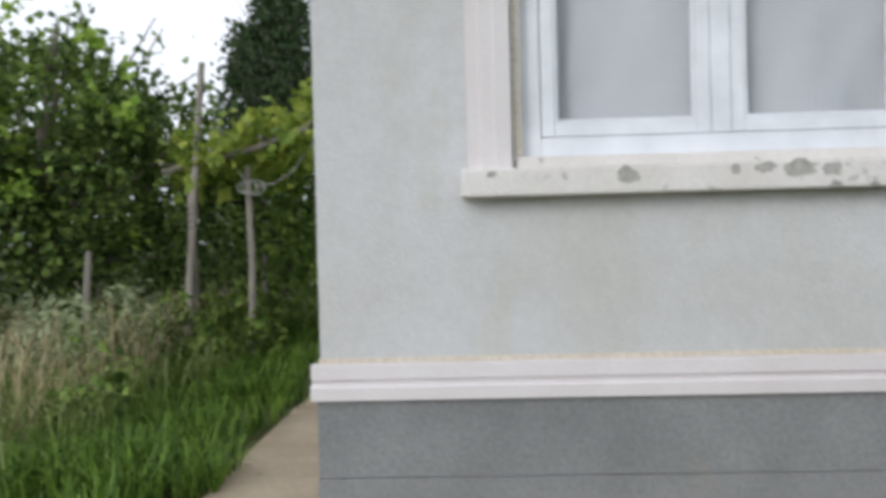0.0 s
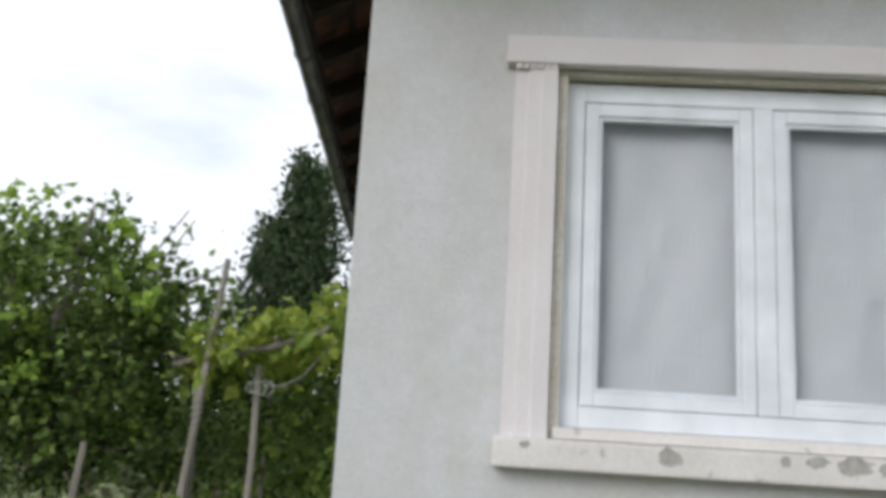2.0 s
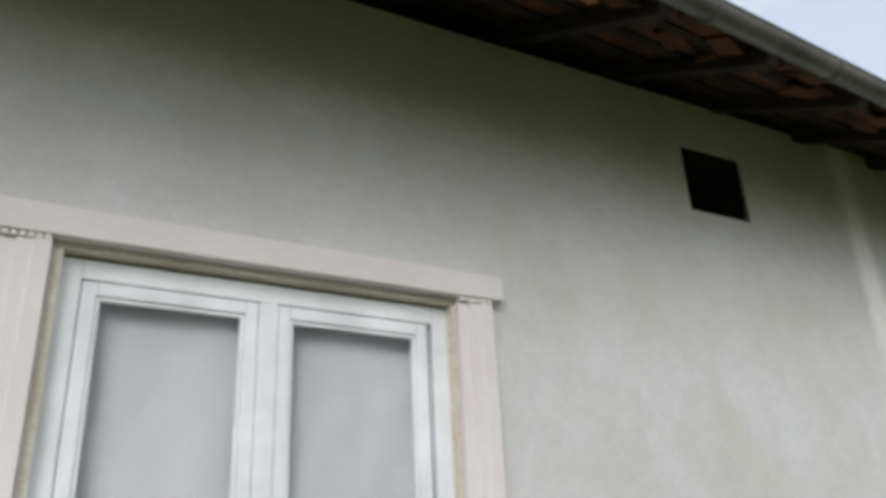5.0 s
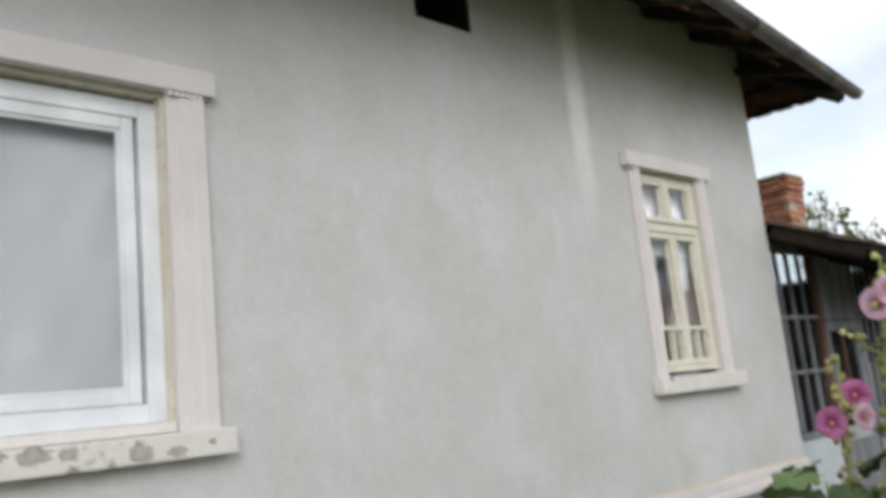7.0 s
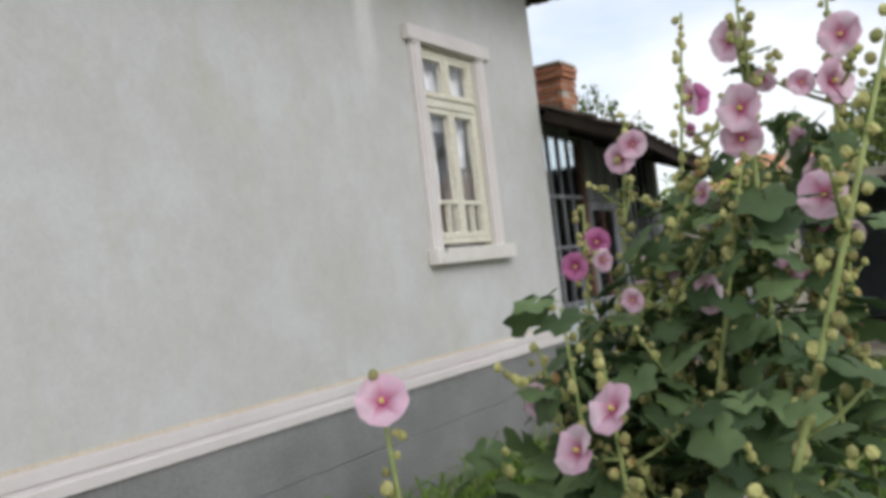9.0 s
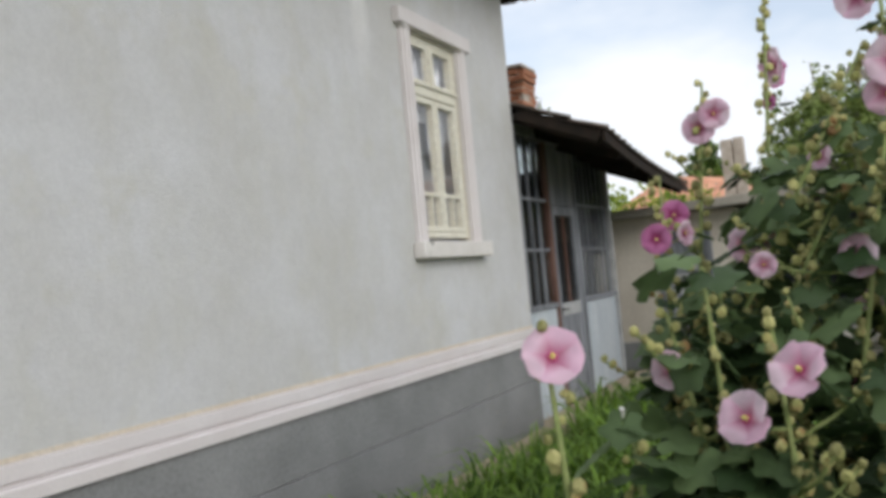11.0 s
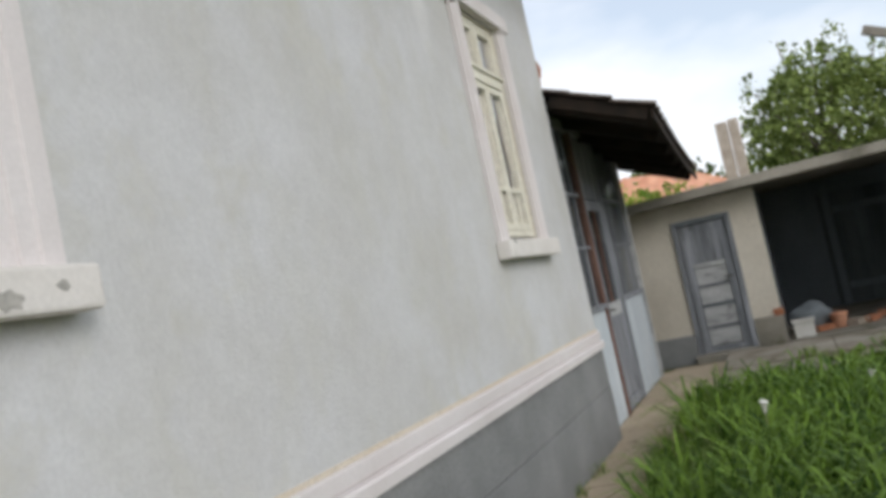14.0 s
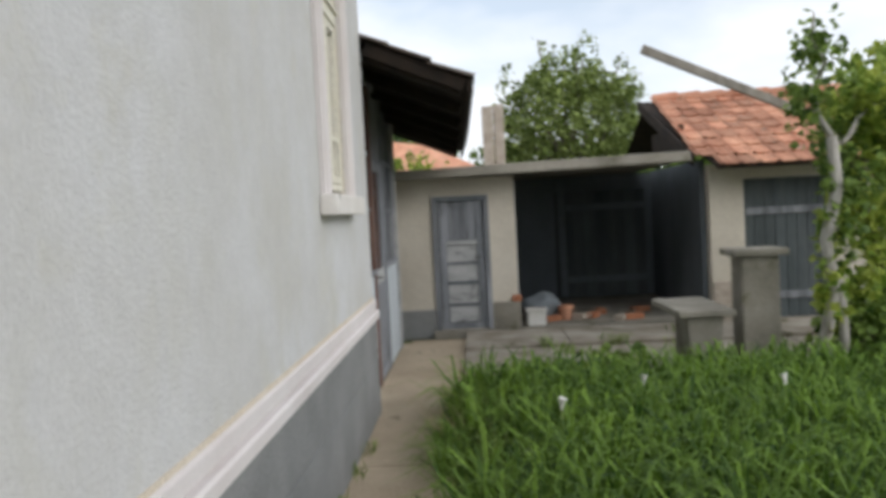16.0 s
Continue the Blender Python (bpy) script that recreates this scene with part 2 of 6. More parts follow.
M_CURTAIN = material("net_curtain", (0.345, 0.368, 0.388), (0.42, 0.442, 0.462), scale=1.2, rough=0.95, bump=0.15, fine=140, squash=(3, 1, 0.5))
M_CURTAIN2 = material("white_lace_curtain", (0.55, 0.57, 0.62), (0.74, 0.76, 0.80), scale=3, rough=0.95, bump=0.15, fine=140, squash=(6, 1, 0.4))
# Near-black colour stands in for the shade of the unlit rooms.
M_ROOM_SHADE = material("room_shade", (0.03, 0.03, 0.03), (0.05, 0.045, 0.04), scale=2.0, rough=0.95, bump=0.1)
M_GLASS = glass_material("window_glass")
M_OLDGLASS = glass_material("old_porch_glass", (0.7, 0.74, 0.76), 0.12, 1.12)
# Near-black colour that paints in the shade of the vent hole.
M_HOLE_SHADE = material("hole_shade", (0.008, 0.007, 0.006), (0.02, 0.017, 0.014), scale=6, rough=0.95)
# Near-black wood and tile undersides: the deep eave shade is put into their colour.
M_RAFTER = material("old_wood_eave_shade", (0.010, 0.007, 0.005), (0.030, 0.019, 0.012), scale=5.0, rough=0.9, bump=0.4, fine=40, squash=(1, 1, 1))
M_TILE_SHADE = material("tile_underside_shade", (0.022, 0.011, 0.007), (0.12, 0.050, 0.026), scale=4.0, rough=0.95, bump=0.4, fine=40)
M_TILE = material("orange_clay_tile", (0.40, 0.175, 0.105), (0.58, 0.31, 0.20), scale=3.0, rough=0.85, bump=0.4, fine=30, spot=(0.25, 0.22, 0.17), spots=0.6, spot_scale=4.0, random_tint=0.3)
M_TILE_OLD = material("sooty_old_tile", (0.05, 0.038, 0.03), (0.11, 0.08, 0.06), scale=5.0, rough=0.9, bump=0.4, fine=30, spot=(0.16, 0.15, 0.12), spots=0.62, spot_scale=4.0, random_tint=0.3)
M_GUTTER = material("grey_zinc_gutter", (0.10, 0.10, 0.095), (0.19, 0.185, 0.17), scale=6.0, rough=0.5, metal=0.6, bump=0.1, fine=30, spot=(0.2, 0.12, 0.06), spots=0.62, spot_scale=5)
M_CONC = material("old_concrete", (0.22, 0.205, 0.17), (0.36, 0.335, 0.285), scale=2.5, rough=0.95, bump=0.6, fine=45, spot=(0.17, 0.16, 0.11), spots=0.58, spot_scale=3.0, spec=0.2)
M_PATH = material("sandy_concrete_path", (0.40, 0.325, 0.235), (0.52, 0.43, 0.32), scale=2.0, rough=0.95, bump=0.6, fine=50, spot=(0.22, 0.19, 0.13), spots=0.6, spot_scale=4.0, spec=0.2)
M_BEIGE = material("beige_plaster", (0.56, 0.515, 0.43), (0.66, 0.615, 0.525), scale=1.6, rough=0.93, bump=0.4, fine=60, spot=(0.40, 0.36, 0.29), spots=0.62, spot_scale=2.0, spec=0.2)
M_GREYWOOD = material("weathered_grey_wood", (0.14, 0.15, 0.165), (0.31, 0.325, 0.35), scale=9.0, rough=0.85, bump=0.5, fine=70, squash=(1, 1, 0.12), spot=(0.10, 0.10, 0.105), spots=0.6, spot_scale=7, random_tint=0.12)
M_PALEWOOD = material("pale_flaked_paint", (0.36, 0.37, 0.37), (0.50, 0.51, 0.51), scale=8.0, rough=0.85, bump=0.5, fine=60, squash=(1, 0.3, 1), spot=(0.2, 0.2, 0.2), spots=0.58, spot_scale=7)
M_BLUEPANEL = material("faded_blue_panel", (0.46, 0.52, 0.57), (0.58, 0.63, 0.66), scale=3.0, rough=0.7, bump=0.3, fine=50, squash=(1, 1, 0.35), spot=(0.36, 0.40, 0.44), spots=0.6, spot_scale=4, random_tint=0.06)
M_SLATE = material("dark_blue_grey_paint", (0.115, 0.135, 0.152), (0.19, 0.215, 0.235), scale=1.4, rough=0.75, bump=0.3, fine=40, squash=(1, 1, 0.5), spot=(0.10, 0.105, 0.11), spots=0.66, spot_scale=5)
M_BROWN = material("red_brown_wood", (0.10, 0.05, 0.035), (0.19, 0.11, 0.085), scale=8.0, rough=0.8, bump=0.4, fine=60, squash=(1, 1, 0.2))
M_BRICK = material("red_brick", (0.34, 0.13, 0.07), (0.48, 0.22, 0.12), scale=8.0, rough=0.92, bump=0.6, fine=50, spot=(0.46, 0.38, 0.31), spots=0.58, spot_scale=7, random_tint=0.15)
M_MORTAR = material("pale_mortar", (0.38, 0.32, 0.26), (0.52, 0.46, 0.39), scale=8.0, rough=0.95, bump=0.6, fine=50)
M_WHITE = material("white_enamel", (0.66, 0.65, 0.60), (0.78, 0.77, 0.74), scale=5.0, rough=0.5, bump=0.1, spot=(0.35, 0.28, 0.2), spots=0.64)
M_SOIL = material("garden_soil_and_grass", (0.055, 0.06, 0.025), (0.12, 0.115, 0.06), scale=1.2, rough=0.97, bump=0.8, fine=18, spot=(0.07, 0.12, 0.03), spots=0.5, spot_scale=0.8, spec=0.1)
M_BARK = material("grey_bark", (0.13, 0.11, 0.085), (0.26, 0.23, 0.19), scale=9.0, rough=0.95, bump=0.8, fine=40, squash=(1, 1, 0.3))
M_POST = material("weathered_post", (0.20, 0.18, 0.15), (0.34, 0.31, 0.27), scale=9.0, rough=0.95, bump=0.6, fine=40, squash=(1, 1, 0.2))
M_WIRE = material("grey_wire", (0.30, 0.30, 0.29), (0.42, 0.42, 0.40), scale=9, rough=0.6)
M_LEAF_DARK = leaf_material("dark_tree_leaf", (0.022, 0.050, 0.012), (0.22, 0.32, 0.07))
M_LEAF_MID = leaf_material("shrub_leaf", (0.045, 0.095, 0.018), (0.27, 0.38, 0.08))
M_LEAF_BRIGHT = leaf_material("vine_leaf", (0.14, 0.24, 0.035), (0.46, 0.52, 0.10), through=0.4)
M_LEAF_YOUNG = leaf_material("young_leaf", (0.15, 0.27, 0.03), (0.38, 0.52, 0.09), through=0.4)
M_LEAF_PALE = leaf_material("grey_green_weed", (0.16, 0.20, 0.10), (0.42, 0.48, 0.27), through=0.3)
M_CONIFER = leaf_material("conifer_spray", (0.018, 0.038, 0.016), (0.075, 0.13, 0.045))
M_GRASS = leaf_material("lush_grass_blade", (0.024, 0.072, 0.009), (0.25, 0.40, 0.06), through=0.35)
M_WEED = leaf_material("wild_grass_blade", (0.12, 0.19, 0.04), (0.38, 0.45, 0.16), through=0.3)
M_DRY = leaf_material("dry_grass_blade", (0.36, 0.29, 0.15), (0.66, 0.57, 0.36), through=0.3)
M_HOLLY_LEAF = leaf_material("hollyhock_leaf", (0.030, 0.060, 0.022), (0.16, 0.235, 0.10), island=False, through=0.25)
M_STEM = material("green_stem", (0.20, 0.26, 0.08), (0.32, 0.36, 0.14), scale=20, rough=0.7, bump=0.2)
M_BUD = material("yellow_green_bud", (0.27, 0.28, 0.09), (0.44, 0.41, 0.18), scale=30, rough=0.8, bump=0.4, random_tint=0.35, spot=(0.30, 0.17, 0.07), spots=0.56, spot_scale=9)
M_PINK = petal_material("pale_pink_petal", (0.78, 0.50, 0.65), (0.88, 0.70, 0.80), (0.56, 0.17, 0.31))
M_MAGENTA = petal_material("magenta_petal", (0.52, 0.13, 0.34), (0.68, 0.26, 0.50), (0.30, 0.02, 0.12))
M_EYE = material("dark_pink_throat", (0.42, 0.07, 0.18), (0.52, 0.12, 0.24), scale=30, rough=0.7)
M_STAMEN = material("yellow_stamen", (0.62, 0.52, 0.10), (0.75, 0.66, 0.25), scale=40, rough=0.8, bump=0.4)

# ---- building helpers ----
BASES = {}


def thing(name, base, label, category, group="", kind=""):
    e = new(name)
    e.empty_display_size = 0.1
    e.location = base
    BASES[e] = Vector(base)
    return tagged(e, label, category, group, kind)


def base_of(ob):
    while ob is not None and ob not in BASES:
        ob = ob.parent
    return BASES[ob] if ob is not None else Vector((0, 0, 0))


def put(name, me, mat, parent=None, label="", category="", kind="", smooth=False):
    if mat is not None and not me.materials:
        for k in (mat if isinstance(mat, (list, tuple)) else [mat]):
            me.materials.append(k)
    if smooth:
        me.polygons.foreach_set("use_smooth", [True] * len(me.polygons))
    ob = new(name, me)
    if parent is not None:
        ob.parent = parent
    return tagged(ob, label, category, "", kind)


def part(name, bm, mat, parent=None, label="", category="", kind="", smooth=False):
    """Link a bmesh, drawn in world places, as one mesh object under a thing or a part."""
    me = bpy.data.meshes.new(name)
    if parent is not None:
        bmesh.ops.translate(bm, verts=bm.verts, vec=-base_of(parent))
    bmesh.ops.recalc_face_normals(bm, faces=bm.faces)
    bm.to_mesh(me)
    bm.free()
    return put(name, me, mat, parent, label, category, kind, smooth)


def box(x0, x1, y0, y1, z0, z1, bevel=0.0, bm=None):
    bm = bm or bmesh.new()
    r = bmesh.ops.create_cube(bm, size=1.0)
    v = r["verts"]
    bmesh.ops.scale(bm, verts=v, vec=(abs(x1 - x0), abs(y1 - y0), abs(z1 - z0)))
    bmesh.ops.translate(bm, verts=v, vec=((x0 + x1) / 2, (y0 + y1) / 2, (z0 + z1) / 2))
    if bevel:
        e = list({k for w in v for k in w.link_edges})
        bmesh.ops.bevel(bm, geom=e, offset=bevel, segments=2, affect="EDGES", profile=0.6)
    return bm


def tube(points, radii, n=8, bm=None):
    """A round bar through the points, each with its own radius, closed at both ends."""
    bm = bm or bmesh.new()
    pts = [Vector(p) for p in points]
    if isinstance(radii, (int, float)):
        radii = [radii] * len(pts)
    rings, side = [], None
    for i, p in enumerate(pts):
        d = (pts[min(i + 1, len(pts) - 1)] - pts[max(i - 1, 0)]).normalized()
        side = d.orthogonal() if side is None else (side - d * side.dot(d))
        side.normalize()
        up = d.cross(side)
        rings.append([bm.verts.new(p + radii[i] * (math.cos(a) * side + math.sin(a) * up)) for a in (2 * math.pi * k / n for k in range(n))])
    for a, b in zip(rings, rings[1:]):
        for k in range(n):
            bm.faces.new((a[k], a[(k + 1) % n], b[(k + 1) % n], b[k]))
    bm.faces.new(list(reversed(rings[0])))
    bm.faces.new(rings[-1])
    return bm


def profile_x(x0, x1, outline, bm=None):
    """A bar along x with the outline (y, z) as its section."""
    bm = bm or bmesh.new()
    a = [bm.verts.new((x0, y, z)) for y, z in outline]
    b = [bm.verts.new((x1, y, z)) for y, z in outline]
    k = len(outline)
    for i in range(k):
        bm.faces.new((a[i], a[(i + 1) % k], b[(i + 1) % k], b[i]))
    bm.faces.new(list(reversed(a)))
    bm.faces.new(b)
    return bm


def holed_wall(x0, x1, y0, y1, z0, z1, holes):
    """A wall between y0 and y1 with rectangular openings (x0, x1, z0, z1) right through it."""
    xs = sorted({x0, x1, *[h[0] for h in holes], *[h[1] for h in holes]})
    zs = sorted({z0, z1, *[h[2] for h in holes], *[h[3] for h in holes]})
    solid = lambda i, k: 0 <= i < len(xs) - 1 and 0 <= k < len(zs) - 1 and not any(
        h[0] - 1e-6 <= xs[i] < h[1] - 1e-6 and h[2] - 1e-6 <= zs[k] < h[3] - 1e-6 for h in holes)
    bm, seen = bmesh.new(), {}
    def vert(x, y, z):
        key = (round(x, 4), round(y, 4), round(z, 4))
        if key not in seen:
            seen[key] = bm.verts.new((x, y, z))
        return seen[key]
    for i in range(len(xs) - 1):
        for k in range(len(zs) - 1):
            if not solid(i, k):
                continue
            a, b, c, d = xs[i], xs[i + 1], zs[k], zs[k + 1]
            for y in (y0, y1):
                bm.faces.new([vert(a, y, c), vert(b, y, c), vert(b, y, d), vert(a, y, d)])
            for di, dk, q in ((-1, 0, ((a, c), (a, d))), (1, 0, ((b, c), (b, d))), (0, -1, ((a, c), (b, c))), (0, 1, ((a, d), (b, d)))):
                if not solid(i + di, k + dk):
                    (p, r), (s, t) = q
                    bm.faces.new([vert(p, y0, r), vert(s, y0, t), vert(s, y1, t), vert(p, y1, r)])
    return bm


def turn_bm(bm, m):
    bmesh.ops.transform(bm, matrix=m, verts=bm.verts)
    return bm


# ---- ground and paving ----
bm = bmesh.new()
bmesh.ops.create_grid(bm, x_segments=60, y_segments=60, size=300)
for v in bm.verts:
    if v.co.length > 40:
        v.co.z += 0.4 * noise.noise(v.co * 0.03)
part("ground", bm, M_SOIL, None, "earth garden ground with low weeds and grass", "ground", "structure")

path_1 = thing("path_1", (3.0, -0.3, 0), "narrow sandy concrete path along the house wall", "path", kind="structure")
rs = random.Random(4)
x = -0.92
while x < 11.6:
    w = min(rs.uniform(1.3, 1.9), 11.75 - x)
    part("slab", box(x + 0.001, x + w - 0.001, -0.62 - rs.uniform(0, 0.05), -0.004, -0.06, 0.022 + rs.uniform(0, 0.004), 0.006), M_PATH, path_1)
    x += w
part("slab", box(8.0, 11.6, -0.001, 0.095, -0.06, 0.024, 0.006), M_PATH, path_1)
path_2 = thing("path_2", (-0.45, 4.0, 0), "sandy concrete path beside the side wall of the house", "path", kind="structure")
y = 0.01
while y < 9.0:
    w = rs.uniform(1.4, 2.0)
    part("slab", box(-0.88 - rs.uniform(0, 0.06), -0.004, y + 0.006, y + w - 0.006, -0.06, 0.022 + rs.uniform(0, 0.012), 0.012), M_PATH, path_2)
    y += w
M_YARD = material("crumbled_yard_concrete", (0.27, 0.235, 0.185), (0.46, 0.42, 0.36), scale=2.6, rough=0.97, bump=0.9, fine=30, spot=(0.15, 0.14, 0.09), spots=0.57, spot_scale=2.2, spec=0.15)
patio = thing("patio", (11, -2.5, 0), "cracked old concrete yard in front of the sheds", "patio", kind="structure")
for i in range(5):
    for k in range(2):
        y0 = -0.66 - 1.15 * i
        part("slab", box(9.4 + 1.25 * k + rs.uniform(0, 0.003), 10.648 + 1.25 * k, y0 - 1.148, y0 - 0.004, -0.06, 0.055 + 0.035 * k + rs.uniform(-0.004, 0.006), 0.008), M_YARD, patio)

# ---- house ----
HX = 8.03          # right corner of the front wall
HZ = 4.66          # top of the front wall
W1 = (0.785, 2.45, 1.672, 3.128)
W2 = (6.075, 6.89, 1.693, 3.210)
VENT = (4.03, 4.50, 3.90, 4.33)
part("wall_front", holed_wall(0.0, HX, 0.0, 0.42, 0.0, HZ, [W1, W2, VENT]), M_WALL, None, "grey-white roughcast front wall of the house", "wall", "structure")
part("wall_left", box(0.0, 0.42, 0.422, 7.2, 0.0, HZ), M_WALL, None, "grey-white roughcast side wall of the house", "wall", "structure")
part("wall_right", box(HX - 0.42, HX, 0.422, 7.2, 0.0, HZ), M_WALL, None, "grey-white roughcast end wall of the house", "wall", "structure")
part("wall_back", box(0.422, HX - 0.422, 6.8, 7.2, 0.0, HZ), M_WALL, None, "grey-white roughcast back wall of the house", "wall", "structure")
part("ceiling", box(0.422, HX - 0.422, 0.422, 6.798, HZ - 0.1, HZ), M_ROOM_SHADE, None, "ceiling inside the house, room shade in its colour", "ceiling", "structure")
part("floor", box(0.422, HX - 0.422, 0.422, 6.798, 0.7, 0.8), M_ROOM_SHADE, None, "floor inside the house, room shade in its colour", "floor", "structure")

plinth = thing("plinth", (4, 0, 0), "grey cement plinth along the foot of the house", "plinth", kind="structure")
for z0, z1, dy in ((0.0, 0.455, 0.018), (0.459, 0.768, 0.015)):
    part("course", box(-dy, HX + dy, -dy, -0.002, z0, z1, 0.004), M_PLINTH, plinth)
    part("course", box(-dy, -0.002, 0.0, 7.2, z0, z1, 0.004), M_PLINTH, plinth)
    part("course", box(HX + 0.002, HX + dy, 0.0, 0.12, z0, z1, 0.004), M_PLINTH, plinth)
moulding = thing("moulding", (4, 0, 0.77), "pale pinkish plaster moulding above the plinth", "moulding", kind="structure")
SECTION = [(-0.002, 0.770), (-0.038, 0.770), (-0.041, 0.822), (-0.030, 0.832), (-0.003, 0.835), (-0.003, 0.849), (-0.020, 0.851), (-0.022, 0.906), (-0.002, 0.914)]
part("front_run", profile_x(-0.036, HX + 0.036, SECTION), M_TRIM, moulding)
bm = profile_x(0.0, 7.2, SECTION)
turn_bm(bm, Matrix(((0, 1, 0, 0), (1, 0, 0, 0), (0, 0, 1, 0), (0, 0, 0, 1))))
part("side_run", bm, M_TRIM, moulding)
part("ochre_line", box(-0.006, HX + 0.006, -0.006, -0.001, 0.915, 0.934), M_OCHRE, moulding, "thin ochre painted line")

# vent hole, its inner shade painted on as a near-black lining
vent = thing("vent_opening", (4.25, 0.2, 3.93), "square vent hole under the eave, shade inside painted near-black", "vent", kind="structure")
part("lining", box(VENT[0] - 0.02, VENT[1] + 0.02, 0.424, 0.46, VENT[2] - 0.02, VENT[3] + 0.02), M_HOLE_SHADE, vent)
part("lining", box(VENT[0] + 0.002, VENT[0] + 0.02, 0.012, 0.42, VENT[2] + 0.002, VENT[3] - 0.002), M_HOLE_SHADE, vent)
part("lining", box(VENT[1] - 0.02, VENT[1] - 0.002, 0.012, 0.42, VENT[2] + 0.002, VENT[3] - 0.002), M_HOLE_SHADE, vent)
part("lining", box(VENT[0] + 0.022, VENT[1] - 0.022, 0.012, 0.42, VENT[2] + 0.002, VENT[2] + 0.02), M_HOLE_SHADE, vent)
part("lining", box(VENT[0] + 0.022, VENT[1] - 0.022, 0.012, 0.42, VENT[3] - 0.02, VENT[3] - 0.002), M_HOLE_SHADE, vent)


def surround(win, head, sill, x_in, jamb_w):
    """Plaster surround: lintel, two fluted jambs with small caps, a heavy sill."""
    hx0, hx1, hz0, hz1 = head
    sx0, sx1, sz0, sz1 = sill
    part("lintel", box(hx0, hx1, -0.062, -0.002, hz0, hz1, 0.006), M_TRIM, win)
    for x0 in (x_in[0] - jamb_w, x_in[1]):
        x1 = x0 + jamb_w
        prof = [(x0, -0.002), (x0, -0.030), (x0 + 0.3 * jamb_w, -0.030), (x0 + 0.33 * jamb_w, -0.042), (x0 + 0.62 * jamb_w, -0.042),
                (x0 + 0.65 * jamb_w, -0.050), (x1, -0.050), (x1, -0.002)]
        bm = bmesh.new()
        lo = [bm.verts.new((px, py, sz1 + 0.001)) for px, py in prof]
        hi = [bm.verts.new((px, py, hz0 - 0.022)) for px, py in prof]
        for i in range(len(prof)):
            j = (i + 1) % len(prof)
            bm.faces.new((lo[i], lo[j], hi[j], hi[i]))
        bm.faces.new(lo)
        bm.faces.new(list(reversed(hi)))
        part("jamb", bm, M_TRIM, win)
        for i in range(6):
            a = x0 + jamb_w * (i + 0.1) / 6
            part("dentil", box(a, a + jamb_w * 0.8 / 6, -0.052, -0.002, hz0 - 0.021, hz0 - 0.001), M_TRIM, win)
    sill_ob = part("sill", box(sx0, sx1, -0.095, -0.002, sz0, sz1, 0.012), M_SILL, win, "weathered pale stone sill with grey flaking")
    return sill_ob


def reveals(win, w, depth, thick=0.016):
    x0, x1, z0, z1 = w
    part("reveal", box(x0 + 0.001, x0 + thick, 0.003, depth, z0 + 0.002, z1 - 0.018), M_REVEAL, win, "cream crumbling plaster reveal")
    part("reveal", box(x1 - min(thick, 0.016), x1 - 0.001, 0.003, depth, z0 + 0.002, z1 - 0.018), M_REVEAL, win)
    part("reveal", box(x0 + 0.001, x1 - 0.001, 0.003, depth, z1 - 0.016, z1 - 0.001), M_REVEAL, win)


def frame_ring(x0, x1, z0, z1, w, y0, y1, bevel=0.006):
    bm = box(x0, x0 + w, y0, y1, z0, z1, bevel)
    box(x1 - w, x1, y0, y1, z0, z1, bevel, bm)
    box(x0 + w, x1 - w, y0, y1, z0, z0 + w, bevel, bm)
    box(x0 + w, x1 - w, y0, y1, z1 - w, z1, bevel, bm)
    return bm


def drape(x0, x1, y, z0, z1, amp, waves, seed, slant=0.05):
    rd = random.Random(seed)
    bm = bmesh.new()
    nx, nz = 60, 10
    ph = [rd.uniform(0, 6.28) for _ in range(3)]
    grid = [[bm.verts.new((x0 + (x1 - x0) * i / nx, y + amp * (math.sin(waves * (i / nx + slant * k / nz) * 6.28 + ph[0]) + 0.5 * math.sin(waves * (2.3 * i / nx - slant * k / nz) * 6.28 + ph[1])), z0 + (z1 - z0) * k / nz)) for i in range(nx + 1)] for k in range(nz + 1)]
    for k in range(nz):
        for i in range(nx):
            bm.faces.new((grid[k][i], grid[k][i + 1], grid[k + 1][i + 1], grid[k + 1][i]))
    return bm


def pane(win, x0, x1, y, z0, z1, mat=None):
    ob = part("pane", box(x0, x1, y, y + 0.006, z0, z1), mat or M_GLASS, win, "clear window glass")
    ob.visible_shadow = False
    return ob


# window 1: white plastic double casement
window_1 = thing("window_1", (1.63, 0, 1.55), "white plastic double window with net curtain in a pale plaster surround", "window", kind="structure")
surround(window_1, (0.570, 2.672, 3.131, 3.249), (0.580, 2.672, 1.556, 1.664), (0.778, 2.447), 0.170)
reveals(window_1, W1, 0.13, 0.038)
part("outer_frame", frame_ring(0.822, 2.438, 1.712, 3.100, 0.079, 0.060, 0.130), M_PVC, window_1)
part("mortar_bed", box(0.800, 2.440, -0.02, 0.125, 1.666, 1.710, 0.008), M_SILL, window_1, "crumbling mortar bed under the frame")
part("mullion", box(1.577, 1.653, 0.055, 0.128, 1.792, 3.020, 0.006), M_PVC, window_1)
for gx0, gx1 in ((0.979, 1.515), (1.729, 2.277)):
    sash = part("sash", frame_ring(gx0 - 0.074, gx1 + 0.060, 1.794, 3.018, 0.054, 0.066, 0.122), M_PVC, window_1)
    part("bead", frame_ring(gx0 - 0.019, gx1 + 0.005, 1.849, 2.963, 0.015, 0.076, 0.10, 0.004), M_PVC, sash)
    pane(sash, gx0 - 0.005, gx1 - 0.009, 0.088, 1.862, 2.950)
